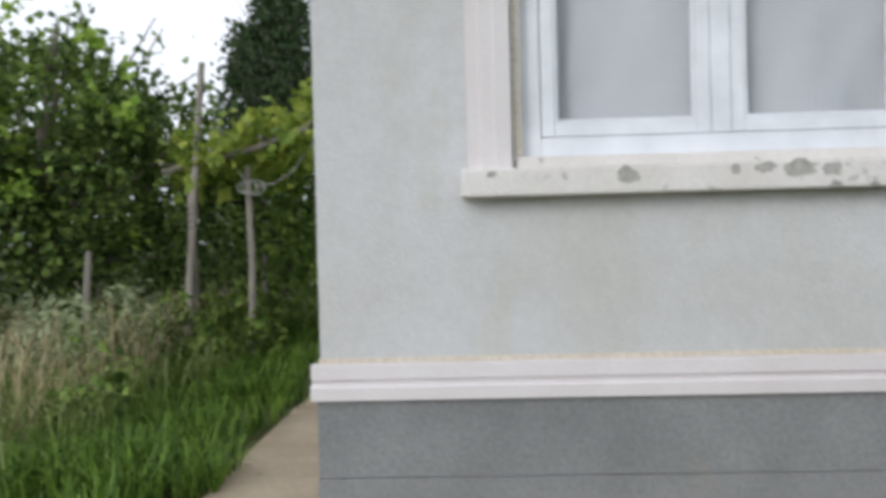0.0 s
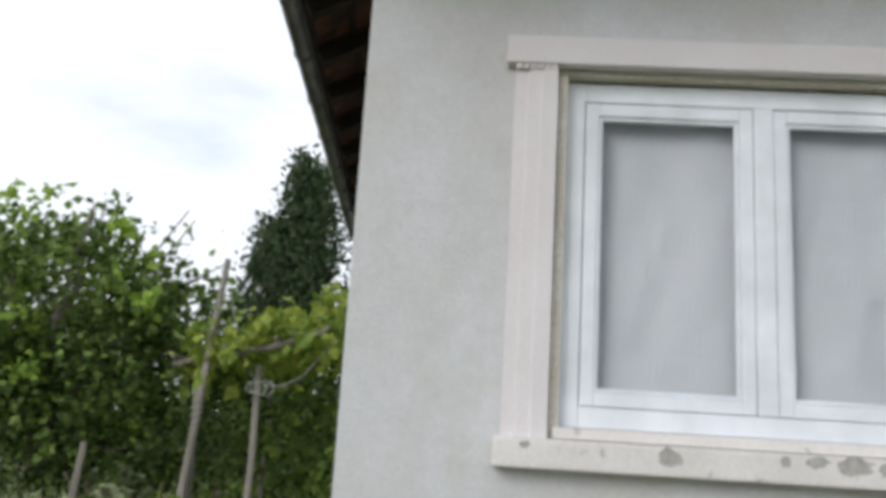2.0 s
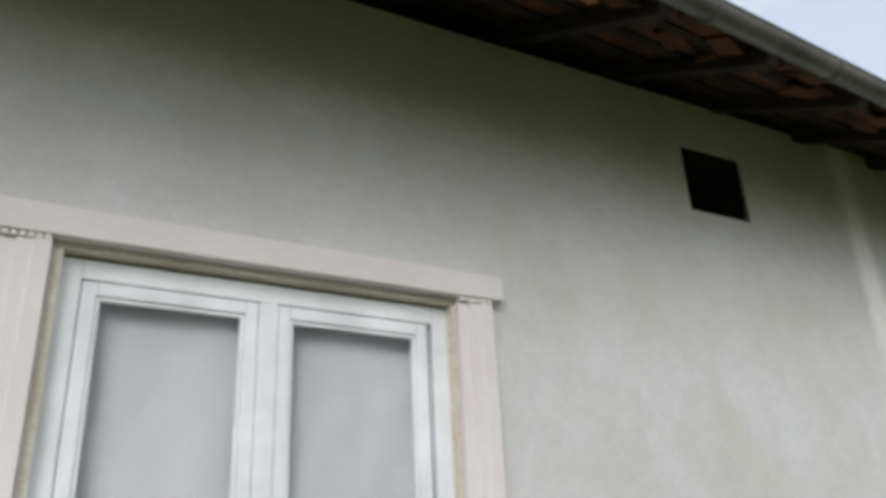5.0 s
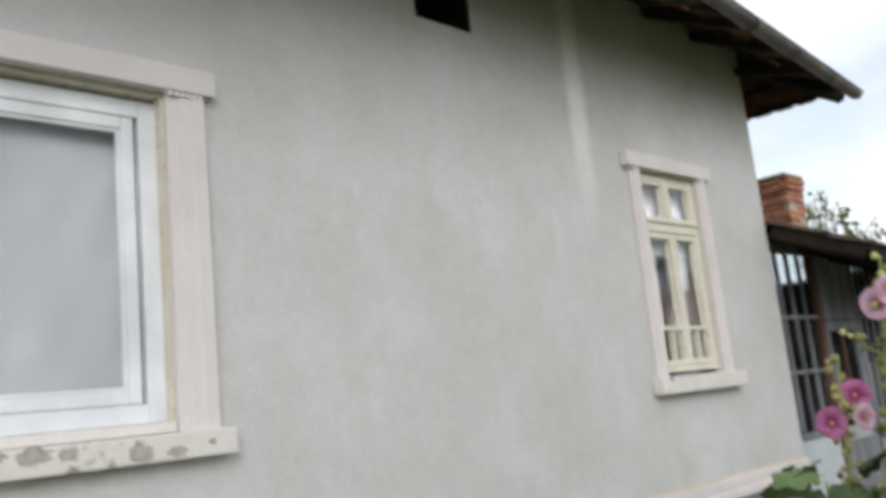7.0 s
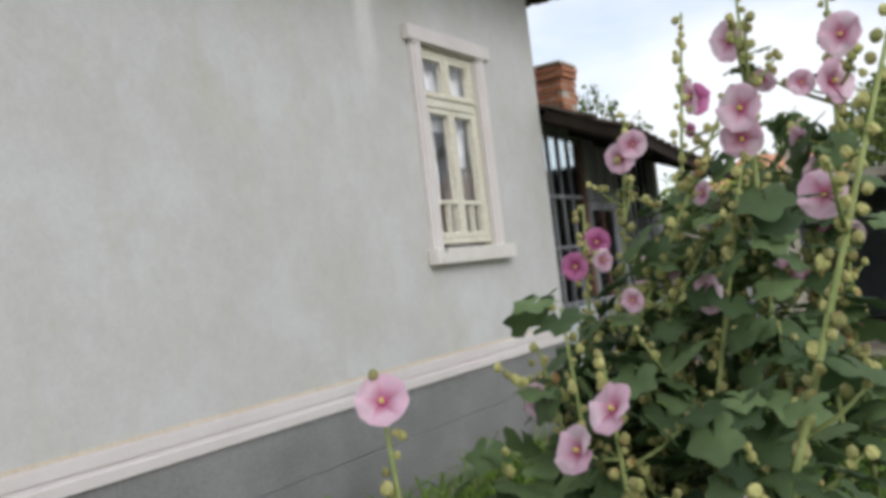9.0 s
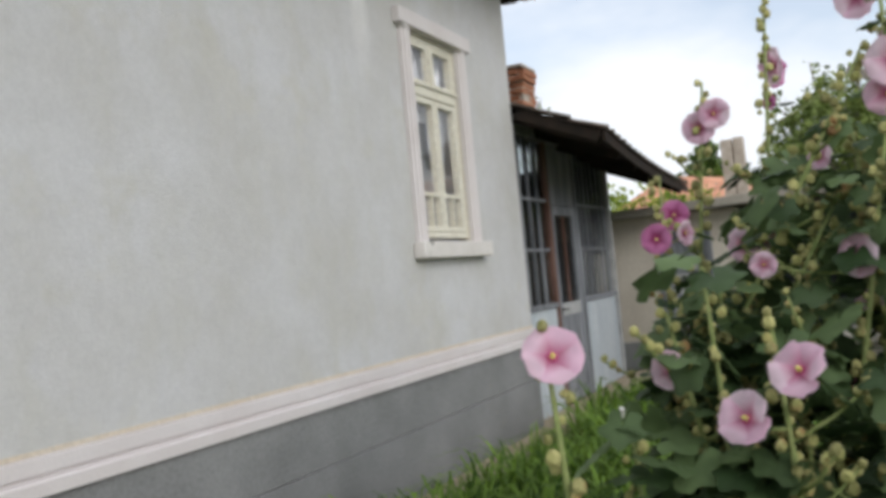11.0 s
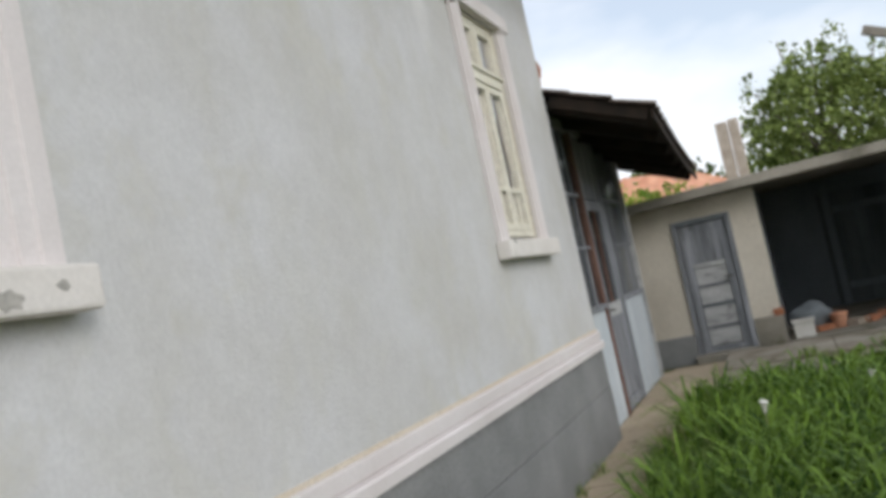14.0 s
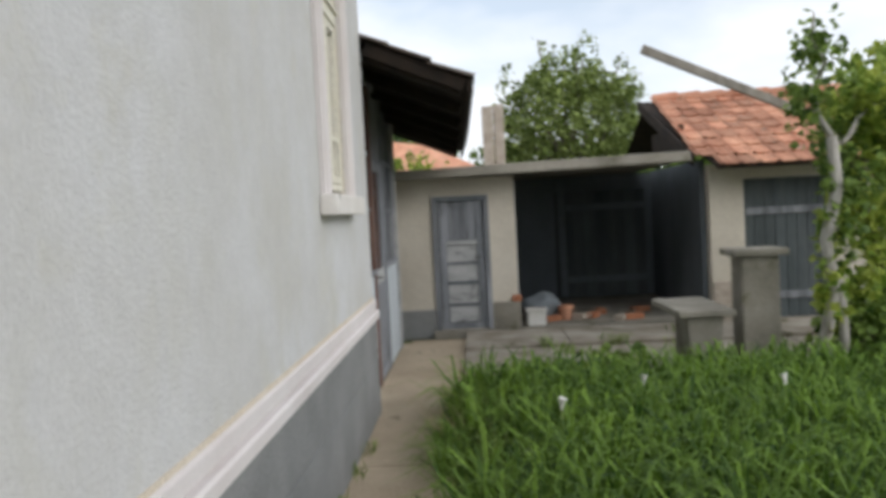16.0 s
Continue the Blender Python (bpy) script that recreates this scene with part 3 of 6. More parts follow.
tagged(part("net_curtain", drape(0.86, 2.42, 0.165, 1.74, 3.08, 0.006, 3, 3, 0.9), M_CURTAIN, window_1, "pale grey translucent net curtain"))
part("back_board", box(0.795, 2.44, 0.30, 0.32, 1.68, 3.12), M_CURTAIN, window_1, "closed pale inner blind")

def flake(owner, x, z, w, h, seed):
    """A shallow irregular flaked patch on the front of the sill."""
    rf = random.Random(seed)
    bm = bmesh.new()
    n = 14
    ring = []
    for i in range(n):
        a = 6.2832 * i / n
        r = rf.uniform(0.65, 1.1)
        ring.append((x + 0.5 * w * r * math.cos(a), z + 0.5 * h * r * math.sin(a)))
    lo = [bm.verts.new((px, -0.0945, pz)) for px, pz in ring]
    hi = [bm.verts.new((px, -0.0968, pz)) for px, pz in ring]
    bm.faces.new(hi)
    for i in range(n):
        bm.faces.new((lo[i], lo[(i + 1) % n], hi[(i + 1) % n], hi[i]))
    part("flaked_patch", bm, M_FLAKE, owner, "bare grey patch where the paint has flaked")


sill_1 = [c for c in window_1.children if c.name.startswith("sill")][0]
for i, (fx, fz, fw, fh) in enumerate(((1.215, 1.622, 0.10, 0.085), (1.62, 1.635, 0.04, 0.05), (1.73, 1.640, 0.09, 0.05), (1.86, 1.632, 0.15, 0.07), (1.98, 1.625, 0.09, 0.06), (2.25, 1.60, 0.12, 0.07), (2.40, 1.59, 0.10, 0.05), (2.55, 1.615, 0.04, 0.03), (0.70, 1.64, 0.04, 0.03))):
    flake(sill_1, fx, fz, fw, fh, 300 + i)

# window 2: cream wooden window, two small lights above two tall casements
window_2 = thing("window_2", (6.5, 0, 1.56), "cream wooden window with white lace curtains in a pale plaster surround", "window", kind="structure")
surround(window_2, (5.887, 7.060, 3.226, 3.337), (5.893, 7.065, 1.585, 1.700), (6.042, 6.865), 0.100)
reveals(window_2, (6.045, 6.86, 1.705, 3.222), 0.10)
F2 = (6.062, 6.843, 1.735, 3.204)
part("outer_frame", frame_ring(F2[0], F2[1], F2[2], F2[3], 0.040, 0.012, 0.085), M_CREAM, window_2)
part("transom", box(6.102, 6.803, -0.004, 0.08, 2.765, 2.845, 0.008), M_CREAM, window_2)
part("transom_drip", box(6.085, 6.82, -0.022, 0.012, 2.835, 2.86, 0.006), M_CREAM, window_2)
part("glazing_post", box(6.428, 6.478, 0.004, 0.075, 2.862, 3.164, 0.006), M_CREAM, window_2)
for x0, x1 in ((6.104, 6.426), (6.480, 6.801)):
    light = part("top_light", frame_ring(x0, x1, 2.862, 3.162, 0.028, 0.014, 0.06, 0.004), M_CREAM, window_2)
    pane(light, x0 + 0.028, x1 - 0.028, 0.035, 2.890, 3.134)
for x0, x1 in ((6.104, 6.451), (6.455, 6.801)):
    sash = part("sash", frame_ring(x0, x1, 1.777, 2.763, 0.045, 0.008, 0.065, 0.006), M_CREAM, window_2)
    part("bar", box(x0 + 0.045, x1 - 0.045, 0.012, 0.055, 2.035, 2.066, 0.004), M_CREAM, sash)
    part("bar", box((x0 + x1) / 2 - 0.014, (x0 + x1) / 2 + 0.014, 0.012, 0.055, 1.822, 2.033, 0.004), M_CREAM, sash)
    pane(sash, x0 + 0.044, x1 - 0.044, 0.035, 1.821, 2.719)
part("curtain", drape(6.09, 6.39, 0.16, 2.05, 3.15, 0.012, 6, 5), M_CURTAIN2, window_2, "white lace curtain drawn aside")
part("curtain", drape(6.54, 6.83, 0.16, 2.35, 3.15, 0.012, 5, 6), M_CURTAIN2, window_2, "white lace curtain drawn aside")
part("valance", drape(6.08, 6.84, 0.14, 2.62, 3.17, 0.010, 10, 8), M_CURTAIN2, window_2, "short white lace valance")

window_2.location += Vector((0.03, 0, -0.012))

# ---- house roof: hipped, open eaves ----
EX0, EX1, EY0, EY1, EZ = -0.50, 9.06, -1.40, 8.2, 4.22   # eave rectangle, turned about its front corner
SKEW = radians(4.8)
roof = thing("house_roof", (EX0, EY0, EZ), "hipped clay tile roof of the house with open timber eaves", "roof", kind="structure")
roof.rotation_euler = (0, radians(0.4), SKEW)
PITCH = 0.55


def roof_z(px, py):
    return EZ + PITCH * min(px - EX0, EX1 - px, py - EY0, EY1 - py)


def hip_sheet(dz, thick):
    bm = bmesh.new()
    half = (EX1 - EX0) / 2
    ridge = [((EX0 + EX1) / 2, EY0 + half), ((EX0 + EX1) / 2, EY1 - half)]
    if ridge[0][1] > ridge[1][1]:
        half = (EY1 - EY0) / 2
        ridge = [(EX0 + half, (EY0 + EY1) / 2), (EX1 - half, (EY0 + EY1) / 2)]
    cor = [(EX0, EY0), (EX1, EY0), (EX1, EY1), (EX0, EY1)]
    for off in (dz, dz + thick):
        c = [bm.verts.new((a, b, EZ + off)) for a, b in cor]
        r = [bm.verts.new((a, b, EZ + PITCH * half + off)) for a, b in ridge]
        bm.faces.new((c[0], c[1], r[1], r[0]))
        bm.faces.new((c[1], c[2], r[1]))
        bm.faces.new((c[2], c[3], r[0], r[1]))
        bm.faces.new((c[3], c[0], r[0]))
    bm.verts.ensure_lookup_table()
    for i in range(4):
        j = (i + 1) % 4
        bm.faces.new((bm.verts[i], bm.verts[j], bm.verts[6 + j], bm.verts[6 + i]))
    return bm


part("tile_bed", hip_sheet(0.03, 0.03), M_TILE_SHADE, roof, "clay tile undersides, eave shade in their dark colour")
rr = random.Random(11)


def bar_between(a, b, w, h):
    a, b = Vector(a), Vector(b)
    d = (b - a).normalized()
    s = d.cross(Vector((0, 0, 1))).normalized()
    u = s.cross(d)
    bm = bmesh.new()
    ring = []
    for p in (a, b):
        ring.append([bm.verts.new(p + s * i * w / 2 + u * k * h) for i, k in ((-1, -1), (1, -1), (1, 0), (-1, 0))])
    for i in range(4):
        bm.faces.new((ring[0][i], ring[0][(i + 1) % 4], ring[1][(i + 1) % 4], ring[1][i]))
    bm.faces.new(ring[0][::-1])
    bm.faces.new(ring[1])
    return bm


x = 0.15
while x < EX1 - 0.3:
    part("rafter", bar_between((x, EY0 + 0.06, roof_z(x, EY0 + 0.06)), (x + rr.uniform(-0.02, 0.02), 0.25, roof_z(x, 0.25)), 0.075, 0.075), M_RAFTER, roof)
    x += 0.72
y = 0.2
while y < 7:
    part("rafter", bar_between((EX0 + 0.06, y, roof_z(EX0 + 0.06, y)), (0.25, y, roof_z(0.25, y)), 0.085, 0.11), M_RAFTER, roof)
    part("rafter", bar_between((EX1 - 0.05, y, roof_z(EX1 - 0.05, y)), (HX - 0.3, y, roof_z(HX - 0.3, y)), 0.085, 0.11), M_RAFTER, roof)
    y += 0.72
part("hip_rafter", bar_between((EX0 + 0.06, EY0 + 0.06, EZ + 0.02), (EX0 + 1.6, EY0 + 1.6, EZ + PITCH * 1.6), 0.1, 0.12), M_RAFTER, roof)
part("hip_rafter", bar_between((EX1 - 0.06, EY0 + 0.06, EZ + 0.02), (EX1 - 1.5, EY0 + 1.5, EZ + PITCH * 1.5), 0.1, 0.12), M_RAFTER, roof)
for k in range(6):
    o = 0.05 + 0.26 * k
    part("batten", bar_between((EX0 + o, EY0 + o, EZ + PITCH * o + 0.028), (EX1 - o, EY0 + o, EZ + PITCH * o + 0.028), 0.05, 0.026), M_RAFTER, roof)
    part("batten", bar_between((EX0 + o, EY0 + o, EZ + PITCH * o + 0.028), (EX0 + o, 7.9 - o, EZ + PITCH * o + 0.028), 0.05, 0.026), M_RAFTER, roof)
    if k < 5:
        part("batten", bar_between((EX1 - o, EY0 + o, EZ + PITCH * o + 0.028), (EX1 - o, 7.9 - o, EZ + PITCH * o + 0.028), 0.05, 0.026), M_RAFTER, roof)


def tile_mesh(w, h):
    """One interlocking clay tile lying along +y: rolled side rib, curved lower lip."""
    bm = bmesh.new()
    xs = [-0.5, -0.36, -0.26, -0.1, 0.1, 0.3, 0.42, 0.5]
    zs = [0.012, 0.04, 0.014, 0.004, 0.012, 0.004, 0.018, 0.02]
    rows = []
    for yy, lift in ((0.0, 0.022), (h * 0.12, 0.018), (h, 0.0)):
        rows.append([bm.verts.new((w * a, yy, c + lift)) for a, c in zip(xs, zs)])
    for a, b in zip(rows, rows[1:]):
        for i in range(len(xs) - 1):
            bm.faces.new((a[i], a[i + 1], b[i + 1], b[i]))
    low = [bm.verts.new((v.co.x, v.co.y + 0.004, v.co.z - 0.018)) for v in rows[0]]
    for i in range(len(xs) - 1):
        bm.faces.new((low[i], low[i + 1], rows[0][i + 1], rows[0][i]))
    me = bpy.data.meshes.new("tile")
    bm.to_mesh(me)
    bm.free()
    me.materials.append(M_TILE)
    return me


TILE = tile_mesh(0.23, 0.38)
OLD_TILE = TILE.copy()
OLD_TILE.materials.clear()
OLD_TILE.materials.append(M_TILE_OLD)


def lay_tile(parent, place, slope, turn, rnd, me=None):
    """A tile with its lower edge at the place, rising along the direction turn."""
    ob = new("tile", me or TILE)
    ob.parent = parent
    ob.matrix_basis = Matrix.Translation(Vector(place) - base_of(parent)) @ pose(0, 0, 0, 0, 0, turn + rnd.uniform(-1.5, 1.5)) @ pose(0, 0, 0, math.degrees(math.atan(slope)) + rnd.uniform(-1.5, 1.5), rnd.uniform(-1.5, 1.5), 0)
    return ob


for i in range(62):
    u = EX0 + 0.3 + 9.0 * i / 62 + rr.uniform(-0.05, 0.05)
    w = EY0 + rr.uniform(0.10, 0.42)
    shard = box(-rr.uniform(0.05, 0.11), rr.uniform(0.05, 0.11), -0.07, 0.07, -0.012, 0.010, 0.005)
    turn_bm(shard, Matrix.Translation((u, w, roof_z(u, w) - rr.uniform(0.0, 0.03))) @ pose(0, 0, 0, 29 + rr.uniform(-14, 10), rr.uniform(-12, 12), rr.uniform(-20, 20)))
    part("tile_end", shard, M_TILE_SHADE, roof, "slipped broken tile end under the eave" if i == 0 else "")

y = EY0 + 0.42
while y < 4.0:
    for k in range(2):
        lay_tile(roof, (EX1 + 0.05 - 0.32 * k, y, EZ + 0.045 + PITCH * (0.32 * k - 0.05)), PITCH, 90, rr)
    y += 0.215
x = EX0 + 0.15
while x < EX1:
    lay_tile(roof, (x, EY0 + 0.12, EZ + 0.02 + PITCH * 0.12), PITCH, 0, rr)
    x += 0.215


def tile_field(run, lift, place):
    """All the courses of one slope as one mesh: run is the eave's length, place(u, v) the point u along it and v up the slope, lift the pitch."""
    src = np.array([v.co[:] for v in TILE.vertices])
    faces = [tuple(p.vertices) for p in TILE.polygons]
    vs, fs = [], []
    v = 0.45
    while v < 4.4:
        u = v + 0.1
        while u < run - v - 0.05:
            o, ex, ey = place(u, v)
            up = np.array([ey[0], ey[1], lift]) / math.sqrt(1 + lift * lift)
            ez = np.cross(np.array(ex), up)
            m = np.array(o) + src[:, :1] * np.array(ex) + src[:, 1:2] * up + (src[:, 2:] + rr.uniform(0, 0.008)) * ez
            fs += [tuple(i + len(vs) for i in f) for f in faces]
            vs += m.tolist()
            u += 0.222
        v += 0.31
    return vs, fs


allv, allf = [], []
for run, place in ((EX1 - EX0, lambda u, v: ((u, v, PITCH * v + 0.065), (1, 0, 0), (0, 1))),
                   (EX1 - EX0, lambda u, v: ((EX1 - EX0 - u, EY1 - EY0 - v, PITCH * v + 0.065), (-1, 0, 0), (0, -1))),
                   (EY1 - EY0, lambda u, v: ((EX1 - EX0 - v, u, PITCH * v + 0.065), (0, 1, 0), (-1, 0))),
                   (EY1 - EY0, lambda u, v: ((v, EY1 - EY0 - u, PITCH * v + 0.065), (0, -1, 0), (1, 0)))):
    vv, ff = tile_field(run, PITCH, place)
    allf += [tuple(i + len(allv) for i in f) for f in ff]
    allv += vv
me = bpy.data.meshes.new("tile_courses")
me.from_pydata(allv, [], allf)
put("tile_courses", me, M_TILE, roof, "weathered orange clay tile courses", kind="stuff")


def gutter(name, a, b, label):
    """Half-round gutter with brackets and seam beads, from a to b."""
    g = thing(name, a, label, "gutter")
    a, b = Vector(a), Vector(b)
    d = (b - a).normalized()
    s = d.cross(Vector((0, 0, 1))).normalized()
    bm = bmesh.new()
    n = 10
    ra, rb = [], []
    for off in (0.062, 0.056):
        for p, ring in ((a, ra), (b, rb)):
            pts = [math.pi + math.pi * i / n for i in range(n + 1)]
            ring.append([bm.verts.new(p + s * off * math.cos(q) + Vector((0, 0, off * math.sin(q)))) for q in pts])
    for r in (0, 1):
        for i in range(n):
            bm.faces.new((ra[r][i], ra[r][i + 1], rb[r][i + 1], rb[r][i]))
    for end in (ra, rb):
        for i in range(n):
            bm.faces.new((end[0][i], end[0][i + 1], end[1][i + 1], end[1][i]))
    part("trough", bm, M_GUTTER, g, smooth=True)
    k, length = 0.3, (b - a).length
    while k < length:
        p = a + d * k
        part("bracket", tube([p + s * 0.068 * math.cos(math.pi + math.pi * i / 8) + Vector((0, 0, 0.068 * math.sin(math.pi + math.pi * i / 8))) for i in range(9)], 0.007, 5), M_GUTTER, g)
        k += 0.85
    bm = tube([a + s * 0.062, b + s * 0.062], 0.008, 6)
    part("rolled_rim", bm, M_GUTTER, g)
    return g


gutter("gutter", (EX0 - 0.02, EY0 - 0.03, EZ - 0.005), (EX1 - 0.02, EY0 - 0.03, EZ - 0.03), "dark grey half-round metal gutter along the front eave").rotation_euler = (0, radians(0.4), SKEW)
gutter("gutter", (EX0 - 0.02, EY0 - 0.03, EZ - 0.005), (EX0 - 0.02, 8.1, EZ - 0.03), "dark grey half-round metal gutter along the side eave").rotation_euler = (0, 0, SKEW)

# ---- porch: glazed timber lean-to ----
PY = 0.10
porch = thing("porch", (9.7, PY, 0), "weathered grey timber porch with glazing and faded blue panels", "porch", kind="structure")
PX0, PX1, PD0, PD1 = 8.055, 11.35, 9.10, 9.95


def boards(x0, x1, z0, z1, y, mat, owner, rnd, w=0.13, name="board"):
    x = x0
    while x < x1 - 0.02:
        ww = min(w * rnd.uniform(0.85, 1.15), x1 - x)
        part(name, box(x + 0.002, x + ww - 0.003, y, y + 0.022 + rnd.uniform(0, 0.004), z0, z1 + rnd.uniform(-0.004, 0.004), 0.003), mat, owner)
        x += ww


rp = random.Random(21)
M_BARWOOD = material("grimy_glazing_bar", (0.12, 0.13, 0.145), (0.28, 0.29, 0.31), scale=9.0, rough=0.9, bump=0.5, fine=70, squash=(1, 1, 0.12), random_tint=0.3)
boards(PX0 + 0.01, PD0 - 0.05, 0.02, 1.03, PY, M_BLUEPANEL, porch, rp, 0.42, "panel")
boards(PD1 + 0.05, PX1 - 0.06, 0.02, 1.03, PY, M_BLUEPANEL, porch, rp, 0.5, "panel")
part("rail", box(PX0 + 0.01, PD0 - 0.05, PY - 0.025, PY + 0.05, 1.035, 1.085, 0.006), M_GREYWOOD, porch)
part("rail", box(PD1 + 0.05, PX1 - 0.06, PY - 0.025, PY + 0.05, 1.035, 1.085, 0.006), M_GREYWOOD, porch)
for x in (PX0 + 0.03, PD0 - 0.03, PD1 + 0.03):
    part("post", box(x - 0.035, x + 0.035, PY - 0.02, PY + 0.06, 0.02, 2.72, 0.006), M_BROWN if abs(x - (PD0 - 0.03)) < 0.01 else M_GREYWOOD, porch)
part("post", box(PX1 - 0.055, PX1 + 0.035, PY - 0.025, PY + 0.065, 0.02, 2.72, 0.008), M_PALEWOOD, porch, "pale painted corner post")
for x0, x1, n in ((PX0 + 0.07, PD0 - 0.07, 4), (PD1 + 0.07, PX1 - 0.06, 7)):
    for i in range(1, n):
        x = x0 + (x1 - x0) * i / n
        bw_ = rp.uniform(0.012, 0.021)
        part("glazing_bar", box(x - bw_, x + bw_, PY + rp.uniform(-0.006, 0.006), PY + 0.035, 1.09, 2.72, 0.004), M_BARWOOD, porch)
    for z in (1.62, 2.12):
        part("glazing_bar", box(x0, x1, PY + 0.0, PY + 0.03, z - 0.016, z + 0.016, 0.004), M_BARWOOD, porch)
    for i in range(n):
        a, b = x0 + (x1 - x0) * i / n, x0 + (x1 - x0) * (i + 1) / n
        for z0, z1 in ((1.09, 1.60), (1.64, 2.10), (2.14, 2.70)):
            ob = part("pane", box(a + 0.02, b - 0.02, PY + 0.012, PY + 0.017, z0, z1), M_OLDGLASS, porch)
            ob.visible_shadow = False
part("head_beam", box(PX0, PX1 + 0.05, PY - 0.03, PY + 0.08, 2.725, 2.82, 0.006), M_GREYWOOD, porch)
part("card_sheet", box(PD1 + 0.12, PD1 + 0.62, PY + 0.05, PY + 0.056, 1.09, 1.62), M_OCHRE, porch, "pinkish cardboard sheet behind the panes")
part("card_sheet", box(PX1 - 0.62, PX1 - 0.1, PY + 0.05, PY + 0.056, 1.09, 1.55), M_OCHRE, porch, "pinkish cardboard sheet behind the panes")
# Unseen inner walls added so the panes show dark instead of open sky.
part("inner_wall", box(PX0, PX1 - 0.06, 2.2, 2.3, 0, 3.72), M_ROOM_SHADE, porch)
part("inner_wall", box(PX1 - 0.02, PX1 + 0.03, 0.18, 2.3, 0, 2.72), M_ROOM_SHADE, porch)
part("inner_floor", box(PX0 + 0.01, PX1 - 0.03, 0.18, 2.19, 0.01, 0.1), M_ROOM_SHADE, porch)
door_1 = thing("door_1", (9.52, PY, 0.03), "half-glazed weathered grey porch door, closed", "door", kind="structure")
part("door_frame", frame_ring(PD0 + 0.012, PD1 - 0.012, 0.04, 2.08, 0.1, PY - 0.012, PY + 0.035), M_GREYWOOD, door_1)
part("mid_rail", box(PD0 + 0.112, PD1 - 0.112, PY - 0.01, PY + 0.033, 0.93, 1.06, 0.006), M_PALEWOOD, door_1)
boards(PD0 + 0.114, PD1 - 0.114, 0.145, 0.926, PY + 0.004, M_GREYWOOD, door_1, rp, 0.14)
ob = part("pane", box(PD0 + 0.114, PD1 - 0.114, PY + 0.01, PY + 0.016, 1.064, 1.976), M_OLDGLASS, door_1)
ob.visible_shadow = False
part("glazing_bar", box((PD0 + PD1) / 2 - 0.015, (PD0 + PD1) / 2 + 0.015, PY - 0.004, PY + 0.03, 1.064, 1.976, 0.004), M_BROWN, door_1)
part("door_handle", tube([(PD0 + 0.06, PY - 0.012, 1.0), (PD0 + 0.06, PY - 0.05, 1.0), (PD0 + 0.16, PY - 0.055, 1.0)], 0.009, 6), M_GUTTER, door_1)
part("head_panel", box(PD0 + 0.012, PD1 - 0.012, PY, PY + 0.03, 2.09, 2.72, 0.006), M_GREYWOOD, door_1)

# porch roof
porch_roof = thing("porch_roof", (10, 0.5, 2.5), "sagging old porch roof of clay tiles on dark timber", "roof", kind="structure")
PSL = 0.42


def porch_y(px):
    return -0.80 + 0.027 * (px - 8.4)


def porch_z(px, py):
    return 2.555 - 0.055 * (px - 8.0) + 0.014 * (px - 8.0) * (px - 12.0) + PSL * (py - porch_y(px))


bm = bmesh.new()
nx = 14
for off in (0.0, 0.03):
    g = [[bm.verts.new((8.06 + 4.35 * i / nx, yy, porch_z(8.06 + 4.35 * i / nx, yy) + off)) for yy in (porch_y(8.06 + 4.35 * i / nx), 0.6, 2.4)] for i in range(nx + 1)]
    for i in range(nx):
        for k in range(2):
            bm.faces.new((g[i][k], g[i + 1][k], g[i + 1][k + 1], g[i][k + 1]))
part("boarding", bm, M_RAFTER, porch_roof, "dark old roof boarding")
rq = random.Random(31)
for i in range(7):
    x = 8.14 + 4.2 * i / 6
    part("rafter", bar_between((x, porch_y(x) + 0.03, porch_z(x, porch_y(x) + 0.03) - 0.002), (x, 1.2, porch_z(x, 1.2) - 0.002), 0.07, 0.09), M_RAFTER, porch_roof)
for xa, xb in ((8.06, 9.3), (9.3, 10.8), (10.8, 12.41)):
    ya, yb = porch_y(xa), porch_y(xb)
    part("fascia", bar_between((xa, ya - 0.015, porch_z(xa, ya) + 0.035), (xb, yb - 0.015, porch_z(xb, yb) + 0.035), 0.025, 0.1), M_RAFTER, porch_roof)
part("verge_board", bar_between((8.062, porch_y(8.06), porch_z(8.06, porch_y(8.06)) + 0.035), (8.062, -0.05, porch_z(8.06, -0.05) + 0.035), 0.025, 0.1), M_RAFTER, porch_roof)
for k in range(6):
    x = 8.13
    while x < 12.42:
        yy = porch_y(x) - 0.05 + 0.33 * k
        lay_tile(porch_roof, (x, yy, porch_z(x, yy) + 0.04), PSL, 0, rq, OLD_TILE)
        x += 0.215

# brick chimney on the porch roof
chimney = thing("brick_chimney", (9.65, 0.45, 3.0), "squat red brick chimney with crumbling mortar on the porch roof", "chimney")
part("mortar_core", box(9.466, 9.834, 0.266, 0.614, 2.9, 3.60), M_MORTAR, chimney, "crumbling pale mortar")
BR = bpy.data.meshes.new("brick")
bm = box(-0.1, 0.1, -0.05, 0.05, -0.029, 0.029, 0.005)
bm.to_mesh(BR)
bm.free()
BR.materials.append(M_BRICK)
rb = random.Random(5)
